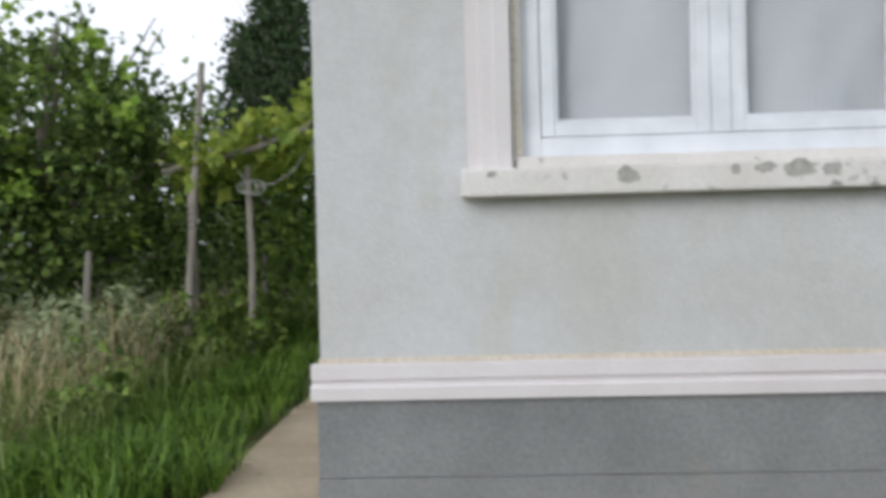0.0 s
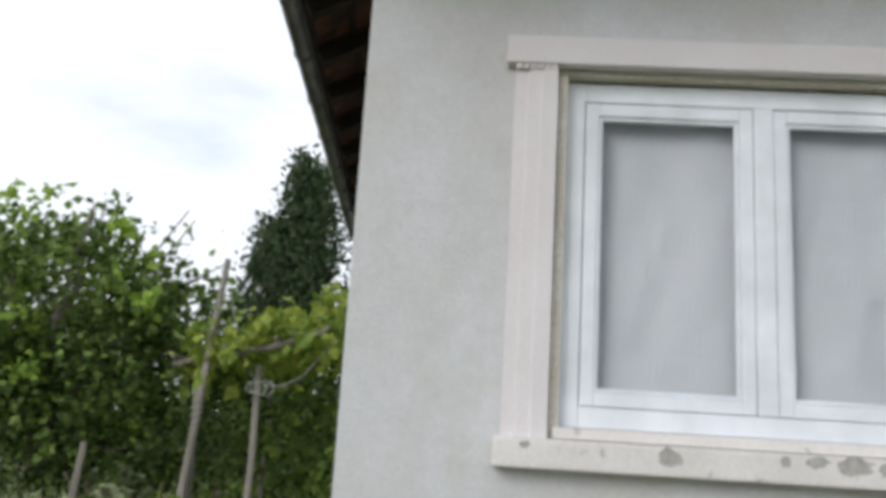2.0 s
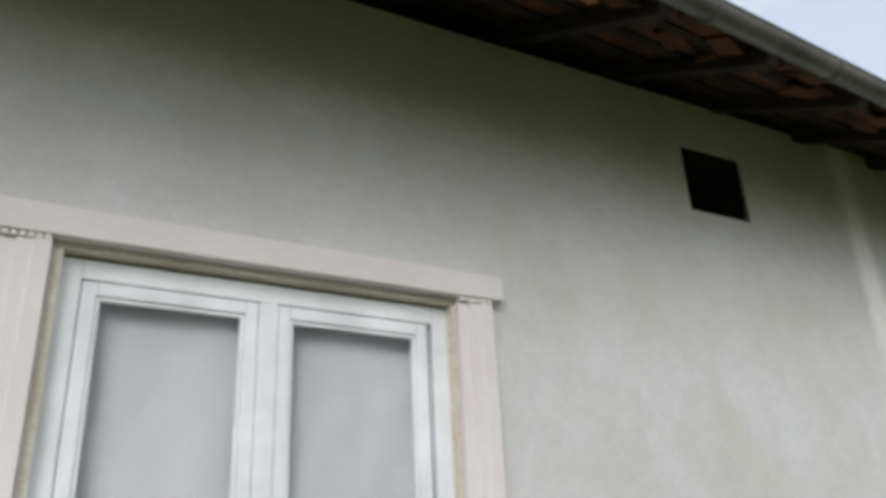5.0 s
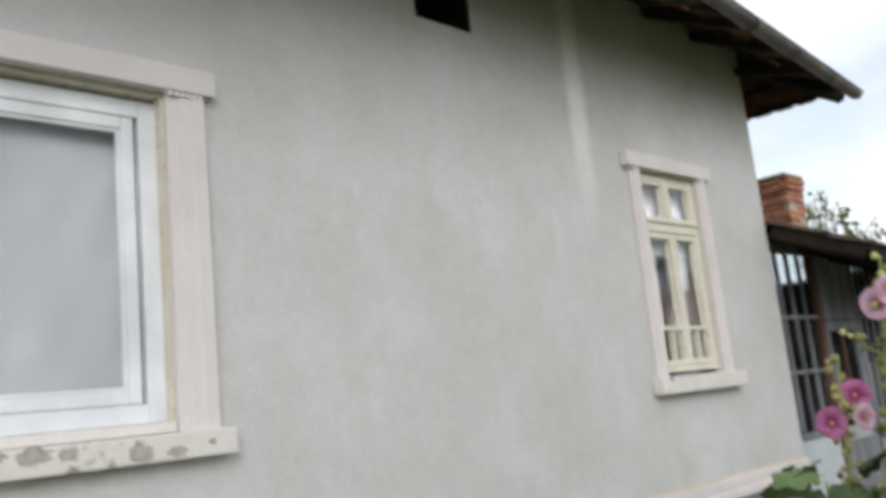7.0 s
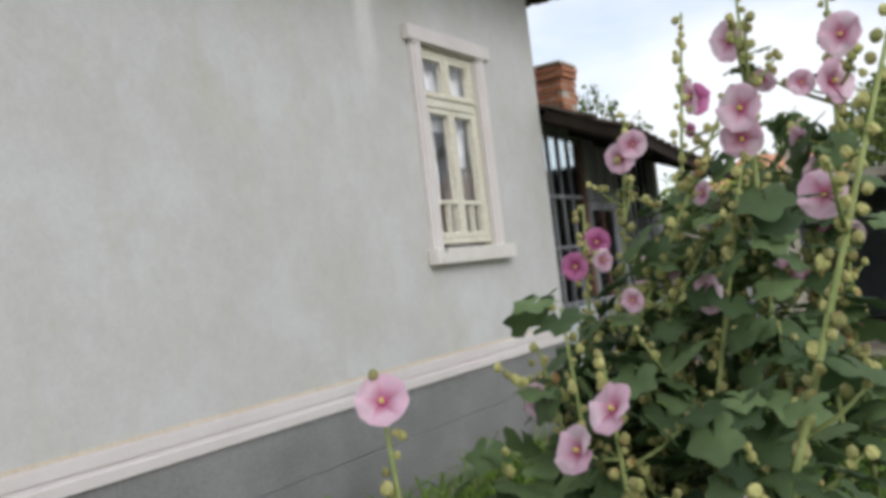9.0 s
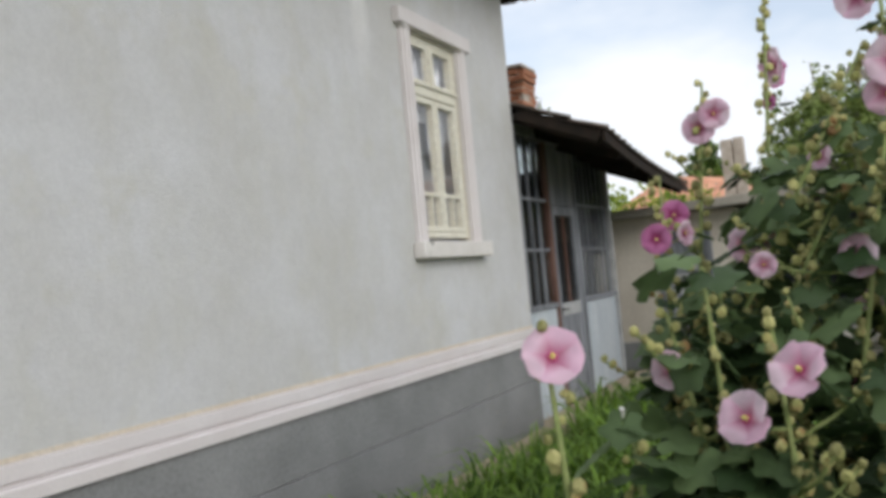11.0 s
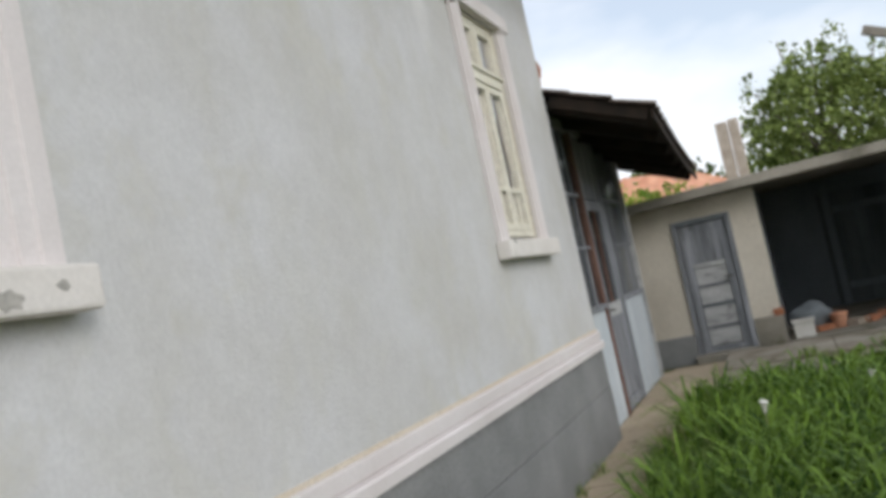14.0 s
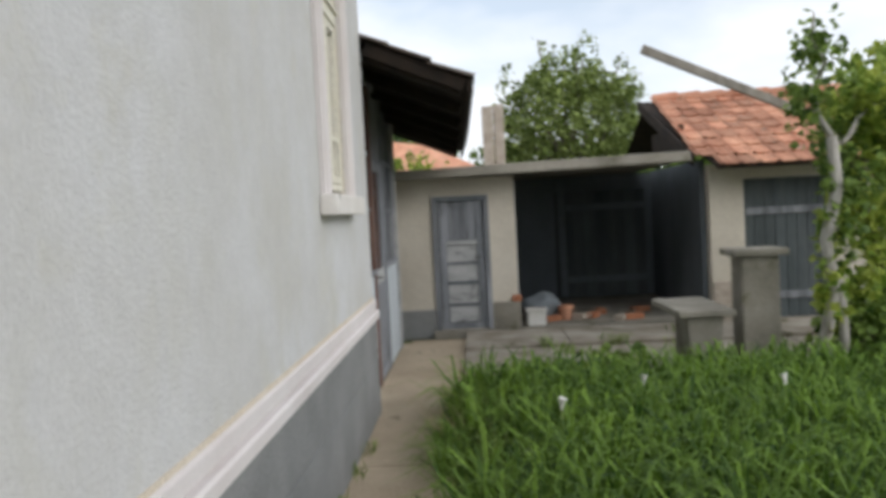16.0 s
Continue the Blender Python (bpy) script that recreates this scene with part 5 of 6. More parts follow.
for i in range(3):
    r = 0.075 + 0.014 * i
    part("coil", tube([(-1.93 + 0.06 * i + r * math.cos(a * 0.628), 5.95 + 0.02 * i, 2.0 + 0.8 * r * math.sin(a * 0.628)) for a in range(11)], 0.007, 5), M_WIRE, wire)
part("strand", tube([(-1.82, 5.97, 2.02), (-1.6, 6.0, 2.04), (-1.4, 6.0, 2.16), (-1.15, 6.05, 2.5)], 0.007, 5), M_WIRE, wire)

stake_proto = thing("garden_stake", (0, 0, 0), "old split-wood garden stake among the weeds", "stake", "garden stakes")
part("shaft", tube([(0, 0, 0), (0.01, 0, 0.7), (0.03, 0.01, 1.35)], [0.045, 0.04, 0.03], 6), M_POST, stake_proto)
for i, (sx, sy, sc) in enumerate(((-3.45, 5.2, 1.0), (-4.3, 3.6, 0.95), (-5.4, 5.0, 1.05), (-2.1, 7.4, 1.0))):
    if i == 0:
        stake_proto.matrix_basis = pose(sx, sy, 0, 0, 3, 40)
    else:
        copy_thing(stake_proto, pose(sx, sy, 0, rv.uniform(-4, 4), rv.uniform(-4, 4), 70 * i))

# low bushes among the weeds, with a paler and a darker kind
for i, (bx, by, bh, m) in enumerate(((-2.35, 5.0, 0.75, M_LEAF_MID), (-2.9, 4.2, 0.65, M_LEAF_MID), (-3.6, 5.8, 1.1, M_LEAF_DARK), (-4.4, 4.6, 0.95, M_LEAF_MID), (-3.2, 7.2, 1.2, M_LEAF_DARK), (-5.2, 5.2, 1.3, M_LEAF_DARK), (-2.2, 6.6, 0.9, M_LEAF_MID), (-5.6, 3.2, 0.9, M_LEAF_MID), (-4.6, 7.8, 1.5, M_LEAF_DARK))):
    tree("bush", (bx, by, 0), [(bx, by, bh * 0.6, 0.42, 0.4, bh * 0.45), (bx + 0.25, by, bh * 0.4, 0.3, 0.3, bh * 0.35), (bx - 0.2, by + 0.1, bh * 0.8, 0.25, 0.25, bh * 0.3)], 1100, 0.075, m, "straggling leafy bush among tall weeds", 400 + i, 0.02, 8, 0.5, "bush")
ft = [o for o in bpy.data.objects if o.name == "fruit_tree"][0]
tufts = cloud([(-4.9, 6.0, 3.1, 1.5, 1.0, 1.1), (-6.2, 5.7, 2.6, 1.4, 1.0, 1.2), (-4.1, 5.9, 2.2, 0.9, 0.8, 0.9), (-4.4, 6.3, 3.6, 0.4, 0.4, 0.5), (-5.6, 5.4, 1.6, 1.3, 0.8, 0.9)], 110, 66, 0.85)
tufts = np.repeat(np.asarray(tufts), 14, axis=0) + np.random.default_rng(67).normal(size=(len(tufts) * 14, 3)) * 0.055
ft.location.x += 0.45
leaves("young_leaves", tufts, 0.11, M_LEAF_YOUNG, ft, "bright young leaves at the branch tips", seed=66)

# grasses
left_ok = lambda a, b: a < -0.92 - 0.12 * math.sin(3.1 * b)
blades("path_edge_grass", scatter(-2.3, -0.85, 0.2, 13, 13000, 71, 0.12, 0, left_ok), 0.26, 0.012, M_GRASS, "lush green grass along the side path", "grass", 72, 0.8)
blades("wild_grass", scatter(-7.5, -1.9, 0.4, 13, 15000, 73, 0.25), 0.46, 0.011, M_WEED, "wild uncut garden grass and weeds", "grass", 74, 0.7)
blades("dry_grass", scatter(-6.5, -2.4, 1.6, 9.5, 2600, 75, 0.35), 0.85, 0.010, M_DRY, "dry straw-coloured grass stalks", "grass", 76, 0.9)
weeds = thing("garden_weeds", (-3, 5, 0), "leafy weeds and low bushes in the garden", "weeds", kind="stuff")
rg = np.random.default_rng(77)
wl_ = [(-1.8 - 4.5 * rg.random(), 2.2 + 8 * rg.random(), 0.3, 0.3 + 0.2 * rg.random(), 0.3, 0.3 + 0.35 * rg.random()) for _ in range(34)]
leaves("foliage", cloud(wl_, 7500, 78, 0.2), 0.085, M_LEAF_MID, weeds, seed=78)
pw = thing("pale_weeds", (-3.4, 5.2, 0), "pale grey-green feathery weeds and thistles in the garden", "weeds", kind="stuff")
rg = np.random.default_rng(178)
leaves("foliage", cloud([(-2.3 - 3.2 * rg.random(), 3.2 + 5 * rg.random(), 0.45, 0.25 + 0.2 * rg.random(), 0.3, 0.4 + 0.3 * rg.random()) for _ in range(22)], 7000, 179, 0.1), 0.10, M_LEAF_PALE, pw, seed=180, slim=0.16)


def bed_edge(a, b):
    return b < -0.74 - 0.09 * math.sin(2.3 * a) - 0.05 * math.sin(7.1 * a) and b > -5.6


blades("lush_grass", scatter(3.4, 8.15, -5.6, -0.6, 26000, 81, 0.10, 0, bed_edge), 0.42, 0.019, M_GRASS, "lush tall green grass bed beside the house path", "grass", 82, 0.95)
blades("yard_tufts", scatter(8.2, 11.6, -3.6, -1.5, 900, 283, 0.07, 0.05), 0.13, 0.009, M_WEED, "small grass tufts in the cracks of the yard", "grass", 284, 1.0)
blades("path_tufts", scatter(3.9, 8.2, -0.82, -0.56, 1500, 183, 0.10), 0.24, 0.011, M_GRASS, "grass tufts spilling over the edge of the path", "grass", 184, 1.1)
blades("path_straw", scatter(3.9, 9.2, -0.78, -0.5, 420, 185, 0.08), 0.22, 0.007, M_DRY, "dry stalks lying along the path", "grass", 186, 1.3)
blades("path_weeds", scatter(3.6, 8.3, -0.86, -0.66, 700, 83, 0.05), 0.30, 0.008, M_WEED, "thin weeds along the edge of the path", "grass", 84, 0.9)
blades("path_weeds", scatter(3.4, 7.8, -0.09, -0.03, 70, 85, 0.04, 0.02), 0.09, 0.007, M_WEED, "thin weeds at the foot of the plinth", "grass", 86, 0.9)
blades("front_grass", scatter(1.9, 4.2, -4.6, -0.75, 6500, 87, 0.15, 0, lambda a, b: b < -0.75 - 0.1 * math.sin(3 * a)), 0.30, 0.012, M_GRASS, "green grass round the hollyhocks", "grass", 88, 0.8)
bw = thing("bed_weeds", (7, -3, 0), "broad-leaved weeds with pale flowers in the grass bed", "weeds", kind="stuff")
rg = np.random.default_rng(89)
leaves("foliage", cloud([(6.5 + 2.6 * rg.random(), -1.4 - 3.2 * rg.random(), 0.14, 0.3, 0.3, 0.2) for _ in range(12)], 1500, 90, 0.2), 0.09, M_LEAF_MID, bw, seed=90, slim=0.6)
fl = thing("white_flower", (6.2, -1.25, 0), "small white lily-like flower standing in the grass", "flower", "white flowers in the grass")
part("stem", tube([(6.2, -1.25, 0), (6.21, -1.25, 0.42)], 0.005, 5), M_STEM, fl)
bm = tube([(6.21, -1.25, 0.415), (6.205, -1.25, 0.44), (6.20, -1.255, 0.475), (6.198, -1.258, 0.485)], [0.006, 0.012, 0.020, 0.026], 8)
part("bloom", bm, M_WHITE, fl, "white bell-shaped bloom")
copy_thing(fl, pose(7.0, -1.9, -0.05, 0, 4, 60))
copy_thing(fl, pose(6.7, -2.7, -0.02, 4, 0, 150))


# hollyhocks
def hollyhock_leaf_mesh(seed):
    rnd = random.Random(seed)
    bm = bmesh.new()
    c = bm.verts.new((0.0, 0.08, 0.012))
    rim, mid = [], []
    n = 20
    for i in range(n + 1):
        a = -math.pi / 2 + 0.22 + (2 * math.pi - 0.44) * i / n
        lobe = 1 + 0.16 * math.cos(5 * (a - math.pi / 2)) + rnd.uniform(-0.05, 0.05)
        r = 0.5 * lobe
        mid.append(bm.verts.new((0.55 * r * math.cos(a), 0.08 + 0.55 * r * math.sin(a), 0.05 + 0.012 * (-1) ** i)))
        rim.append(bm.verts.new((r * math.cos(a), 0.08 + r * math.sin(a), 0.02 * math.sin(3 * a) + 0.04 * rnd.uniform(-1, 1))))
    for i in range(n):
        bm.faces.new((c, mid[i], mid[i + 1]))
        bm.faces.new((mid[i], rim[i], rim[i + 1], mid[i + 1]))
    tube([(0, 0.06, 0.01), (0, -0.35, -0.06), (0, -0.75, -0.22)], [0.012, 0.014, 0.016], 5, bm)
    me = bpy.data.meshes.new("leaf")
    bm.to_mesh(me)
    bm.free()
    me.materials.append(M_HOLLY_LEAF)
    me.polygons.foreach_set("use_smooth", [True] * len(me.polygons))
    return me


def petal_mesh(mat):
    bm = bmesh.new()
    rows = []
    for r, w, z in ((0.06, 0.05, 0.02), (0.2, 0.18, 0.10), (0.34, 0.30, 0.17), (0.45, 0.32, 0.185), (0.50, 0.24, 0.16)):
        rows.append([bm.verts.new((w * k, r - 0.05 * abs(k) + (0.025 * math.cos(11 * k) if r > 0.4 else 0), z + 0.035 * math.cos(9 * k + 20 * r) * (r > 0.3) + 0.03 * k)) for k in (-1, -0.5, 0, 0.5, 1)])
    for a, b in zip(rows, rows[1:]):
        for i in range(4):
            bm.faces.new((a[i], a[i + 1], b[i + 1], b[i]))
    me = bpy.data.meshes.new("petal")
    bm.to_mesh(me)
    bm.free()
    me.materials.append(mat)
    me.polygons.foreach_set("use_smooth", [True] * len(me.polygons))
    return me


LEAF_KINDS = [hollyhock_leaf_mesh(s) for s in (1, 2, 3)]
PETAL = {"pink": petal_mesh(M_PINK), "magenta": petal_mesh(M_MAGENTA)}
bm = tube([(0, 0, 0.0), (0, 0, 0.05), (0, 0, 0.085)], [0.06, 0.08, 0.10], 10)
THROAT = bpy.data.meshes.new("throat")
bm.to_mesh(THROAT)
bm.free()
THROAT.materials.append(M_EYE)
bm = tube([(0, 0, 0.05), (0, 0, 0.13), (0, 0, 0.19), (0, 0, 0.21)], [0.03, 0.05, 0.045, 0.015], 8)
STAMEN = bpy.data.meshes.new("stamen")
bm.to_mesh(STAMEN)
bm.free()
STAMEN.materials.append(M_STAMEN)
bm = bmesh.new()
bmesh.ops.create_icosphere(bm, subdivisions=2, radius=0.5)
for v in bm.verts:
    v.co.z *= 1.5 if v.co.z > 0 else 0.9
for v in bm.verts:
    v.co.xy *= 1 + 0.12 * math.cos(5 * math.atan2(v.co.y, v.co.x))
BUD = bpy.data.meshes.new("bud")
bm.to_mesh(BUD)
bm.free()
BUD.materials.append(M_BUD)


def child(name, me, parent, m):
    ob = new(name, me)
    ob.parent = parent
    ob.matrix_basis = m
    return ob


def bloom(plant, place, toward, size, tone, rnd):
    """One open flower at a place, facing a direction."""
    q = Vector(toward).to_track_quat("Z", "Y").to_matrix().to_4x4()
    m = Matrix.Translation(Vector(place) - base_of(plant)) @ q @ pose(0, 0, 0, 0, 0, rnd.uniform(0, 72)) @ Matrix.Scale(size, 4)
    f = child("flower", THROAT, plant, m)
    tagged(f, ("pale pink" if tone == "pink" else "bright magenta") + " open flower with dark throat and yellow stamens")
    for i in range(5):
        child("petal", PETAL[tone], f, pose(0, 0, 0.004 * i, rnd.uniform(-9, 9), 0, 72 * i + rnd.uniform(-5, 5)))
    child("stamen", STAMEN, f, Matrix.Identity(4))


VIEW = Vector((0.8, -3.0, 1.45))
rh = random.Random(91)


def hollyhock(base, bend, tip, flowers, n_leaf, leaf_top, label, bud_from=0.55, n_bud=12, leaf_size=0.2, n_shoot=4):
    h = thing("hollyhock", base, label, "flower", "hollyhocks by the house")
    pts = [Vector(base), Vector(base).lerp(Vector(bend), 0.5), Vector(bend), Vector(bend).lerp(Vector(tip), 0.5), Vector(tip)]
    def along(f):
        f = min(max(f, 0), 0.9999) * 4
        i = int(f)
        return pts[i].lerp(pts[i + 1], f - i)
    part("stem", tube(pts, [0.013, 0.011, 0.009, 0.007, 0.004], 7), M_STEM, h, "yellow-green upright stem", smooth=True)
    for i in range(n_leaf):
        f = leaf_top * (1 - 0.92 * rh.random() ** 1.4)
        a = rh.uniform(0, 360)
        s = leaf_size * rh.uniform(0.7, 1.25) * (1.15 - 0.5 * f)
        m = Matrix.Translation(along(f) - base_of(h)) @ pose(0, 0, 0, 0, 0, a) @ pose(0, 0.78 * s, 0.2 * s, rh.uniform(-62, 5), rh.uniform(-25, 25), 0) @ Matrix.Scale(s, 4)
        child("leaf", LEAF_KINDS[i % 3], h, m)
    for place, size, tone in flowers:
        d = (VIEW - Vector(place)).normalized() + Vector((rh.uniform(-0.75, 0.75), rh.uniform(-0.75, 0.75), rh.uniform(-0.25, 0.3)))
        bloom(h, Vector(place) + (VIEW - Vector(place)).normalized() * 0.02, d, size * 0.95, tone, rh)
        near = min((along(k / 40) for k in range(14, 41)), key=lambda q: (q - Vector(place)).length + 0.3 * abs(q.z + 0.06 - place[2]))
        part("flower_stalk", tube([near, near.lerp(Vector(place), 0.6) + Vector((0, 0, -0.012)), Vector(place)], [0.004, 0.0035, 0.005], 5), M_STEM, h, smooth=True)
    n_bud = round(n_bud * 2.2)
    for i in range(n_bud):
        f = bud_from + (1 - bud_from) * (i + rh.uniform(0, 0.8)) / n_bud
        a = rh.uniform(0, 6.28)
        s = 0.034 * (1.2 - 0.55 * f) * rh.uniform(0.65, 1.3)
        p = along(f) + Vector((math.cos(a), math.sin(a), 0.3)) * rh.uniform(0.012, 0.034)
        child("bud", BUD, h, Matrix.Translation(p - base_of(h)) @ pose(0, 0, 0, rh.uniform(-30, 30), rh.uniform(-30, 30), 0) @ Matrix.Scale(s, 4))
    for i in range(n_shoot):
        f = rh.uniform(0.35, 0.85)
        a = rh.uniform(0, 6.28)
        root, reach = along(f), rh.uniform(0.10, 0.24)
        end = root + Vector((math.cos(a) * reach, math.sin(a) * reach, reach * rh.uniform(0.5, 1.1)))
        part("side_shoot", tube([root, root.lerp(end, 0.5) - Vector((0, 0, 0.012)), end], [0.006, 0.005, 0.003], 5), M_STEM, h, smooth=True)
        for j in range(4):
            p = root.lerp(end, 0.62 + 0.13 * j) + Vector((rh.uniform(-1, 1), rh.uniform(-1, 1), rh.uniform(-0.4, 1))) * 0.012
            child("bud", BUD, h, Matrix.Translation(p - base_of(h)) @ pose(0, 0, 0, rh.uniform(-40, 40), rh.uniform(-40, 40), 0) @ Matrix.Scale(rh.uniform(0.016, 0.03), 4))
        s = rh.uniform(0.05, 0.09)
        child("leaf", LEAF_KINDS[i % 3], h, Matrix.Translation(root.lerp(end, 0.5) - base_of(h)) @ pose(0, 0, 0, 0, 0, math.degrees(a) + rh.uniform(20, 140)) @ pose(0, 0.78 * s, 0.2 * s, rh.uniform(-50, 15), 0, 0) @ Matrix.Scale(s, 4))
    return h


P, G = "pink", "magenta"
hollyhock((2.52, -2.20, 0), (2.49, -2.17, 0.7), (2.47, -2.14, 1.30), [((2.474, -2.151, 1.226), 0.130, P)], 10, 0.5, "low hollyhock with one large pale pink flower", 0.6, 7, 0.12, 0)
hollyhock((3.06, -2.50, 0), (3.06, -2.38, 0.7), (3.05, -2.27, 1.27), [((3.033, -2.273, 1.123), 0.105, P)], 30, 0.9, "leafy hollyhock with a pale pink flower", 0.6, 9, 0.15)
hollyhock((2.86, -2.66, 0), (2.88, -2.58, 0.6), (2.86, -2.54, 1.27), [((2.825, -2.477, 1.03), 0.135, P), ((2.779, -2.60, 1.139), 0.132, P)], 28, 0.85, "leafy hollyhock with two pale pink flowers", 0.6, 9, 0.15)
hollyhock((3.62, -2.25, 0), (3.82, -2.20, 1.0), (3.93, -2.29, 2.02), [((3.921, -2.265, 1.86), 0.12, P), ((3.90, -2.32, 1.90), 0.11, P)], 20, 0.5, "tall hollyhock with pale pink flowers near the top", 0.5, 16, 0.14)
hollyhock((3.50, -2.22, 0), (3.62, -2.16, 0.9), (3.82, -2.13, 1.70), [((3.72, -2.12, 1.48), 0.105, G), ((3.84, -2.16, 1.56), 0.105, G), ((3.76, -2.20, 1.49), 0.09, P)], 16, 0.5, "slender hollyhock with magenta flowers", 0.55, 12, 0.13)
hollyhock((3.5, -2.45, 0), (3.72, -2.46, 1.1), (4.02, -2.52, 2.36), [((4.117, -2.50, 2.05), 0.125, G), ((4.02, -2.53, 2.05), 0.135, P), ((4.06, -2.50, 1.93), 0.06, G), ((3.53, -2.66, 1.66), 0.08, P)], 34, 0.72, "tall hollyhock with a pink and a magenta flower", 0.5, 22, 0.15)
hollyhock((3.15, -2.9, 0), (3.28, -2.86, 1.1), (3.42, -2.85, 2.30), [((3.29, -2.86, 1.86), 0.135, P), ((3.33, -2.84, 1.79), 0.12, P), ((3.52, -2.80, 2.10), 0.125, P), ((3.5, -2.88, 1.97), 0.085, P), ((3.50, -2.88, 1.40), 0.09, P)], 40, 0.72, "tall hollyhock crowded with pink flowers and buds", 0.5, 24, 0.15)
hollyhock((3.5, -3.05, 0), (3.55, -3.02, 1.1), (3.66, -3.06, 2.42), [((3.6, -2.96, 1.68), 0.145, P), ((3.6, -2.95, 1.78), 0.09, P), ((3.6, -3.04, 1.93), 0.14, P), ((3.6, -3.09, 2.06), 0.13, P), ((3.55, -2.97, 1.94), 0.08, P), ((3.46, -2.98, 1.55), 0.10, G)], 40, 0.75, "tall hollyhock crowded with large pink flowers", 0.5, 24, 0.15)
hollyhock((3.05, -2.6, 0), (3.15, -2.66, 0.8), (3.30, -2.84, 1.75), [((3.22, -2.74, 1.37), 0.115, P), ((3.25, -2.50, 1.37), 0.075, P), ((3.50, -2.75, 1.25), 0.09, P), ((3.45, -2.68, 1.0), 0.09, G)], 40, 0.85, "leafy hollyhock with scattered pink flowers", 0.5, 18, 0.15)
hollyhock((3.26, -2.10, 0), (3.36, -2.34, 1.08), (3.43, -2.80, 1.95), [((3.70, -2.39, 1.43), 0.12, P), ((3.74, -2.45, 1.44), 0.10, P)], 26, 0.8, "leaning hollyhock with pale pink side flowers", 0.5, 18, 0.15, 6)
hollyhock((3.02, -2.12, 0), (3.20, -2.36, 0.9), (3.42, -2.70, 1.55), [], 22, 0.8, "leaning hollyhock with many green buds", 0.4, 16, 0.15, 6)
hollyhock((2.50, -2.92, 0), (2.60, -3.02, 1.05), (2.80, -3.28, 1.95), [((2.74, -3.12, 1.58), 0.105, P)], 12, 0.6, "thick-stemmed hollyhock leaning away from the house", 0.5, 16, 0.14)
hollyhock((3.06, -2.44, 0), (3.03, -2.41, 0.7), (3.00, -2.38, 1.38), [], 16, 1.0, "broad-leaved hollyhock without flowers", 0.7, 5, 0.19, 1)
hollyhock((2.98, -2.24, 0), (2.96, -2.20, 0.5), (2.93, -2.18, 1.0), [], 16, 1.0, "low broad-leaved hollyhock without flowers", 0.8, 4, 0.18, 1)
hollyhock((3.30, -2.30, 0), (3.34, -2.30, 0.8), (3.38, -2.32, 1.25), [], 22, 1.0, "broad-leaved hollyhock with drooping leaves", 0.8, 5, 0.21, 1)
for k, (bx, by, tz) in enumerate(((2.95, -2.52, 0.85), (2.82, -2.9, 0.95), (3.25, -2.5, 1.15), (3.5, -2.9, 1.5), (3.75, -2.75, 1.45), (3.1, -2.75, 1.1), (3.3, -3.1, 1.35), (3.65, -3.05, 1.6), (3.0, -3.05, 1.1), (3.75, -2.5, 1.1), (3.1, -2.40, 1.0), (3.3, -2.38, 1.1), (2.8, -2.62, 0.8), (3.45, -2.75, 1.35), (2.95, -2.7, 1.0), (3.55, -2.6, 1.3), (3.2, -2.9, 1.35))):
    tz *= 1.16
    bx, by = bx + 0.08, by + 0.09
    hollyhock((bx, by, 0), (bx + 0.05, by + 0.03, tz * 0.6), (bx + 0.1, by + 0.06, tz), [((bx + 0.02, by - 0.06, tz * 0.8), 0.09, P if k % 3 else G)] if k in (1, 3, 7) else [], 34, 1.0, "leafy hollyhock with hardly any flowers" if k in (1, 3, 7) else "leafy hollyhock without flowers", 0.6, 10, 0.15)

# ---- yard: pillar, stone bench, vine tree, clutter ----
pillar = thing("stone_pillar", (9.05, -3.2, 0), "square grey concrete pillar with a flat capstone", "pillar")
part("shaft", box(8.90, 9.22, -3.44, -3.11, 0, 1.05, 0.02), M_CONC, pillar)
part("capstone", box(8.84, 9.28, -3.51, -3.03, 1.052, 1.115, 0.018), M_CONC, pillar)
bench = thing("stone_bench", (9.1, -2.75, 0), "low concrete bench slab on tapered supports beside the pillar", "bench")
bm = box(8.75, 9.05, -2.85, -2.64, 0, 0.57, 0.01)
for v in bm.verts:
    if v.co.z > 0.3:
        v.co.y += -0.04 if v.co.y < -2.74 else 0.06
        v.co.x += -0.05 if v.co.x < 8.9 else 0.05
part("support", bm, M_CONC, bench)
part("support", box(9.4, 9.6, -2.92, -2.68, 0, 0.57, 0.01), M_CONC, bench)
part("slab", box(8.64, 9.75, -2.98, -2.50, 0.572, 0.628, 0.012), M_CONC, bench)

M_PALEBARK = material("pale_peeling_bark", (0.26, 0.24, 0.21), (0.46, 0.44, 0.40), scale=9.0, rough=0.95, bump=0.8, fine=40, squash=(1, 1, 0.3), spot=(0.14, 0.12, 0.09), spots=0.6, spot_scale=8)
vine_tree = thing("vine_tree", (8.2, -3.6, 0), "young pale-barked tree twined with bright green vine", "tree")
bm = bmesh.new()
limb(bm, (8.25, -3.52, 0), (8.2, -3.62, 2.0), 0.055, 0.045, random.Random(3))
limb(bm, (8.32, -3.66, 0), (8.25, -3.64, 1.95), 0.04, 0.035, random.Random(4))
limb(bm, (8.2, -3.62, 2.0), (8.15, -3.5, 2.95), 0.03, 0.008, random.Random(5))
limb(bm, (8.2, -3.62, 1.9), (8.6, -4.2, 2.3), 0.025, 0.01, random.Random(6))
part("trunk", bm, M_PALEBARK, vine_tree, "pale grey twin trunk", smooth=True)
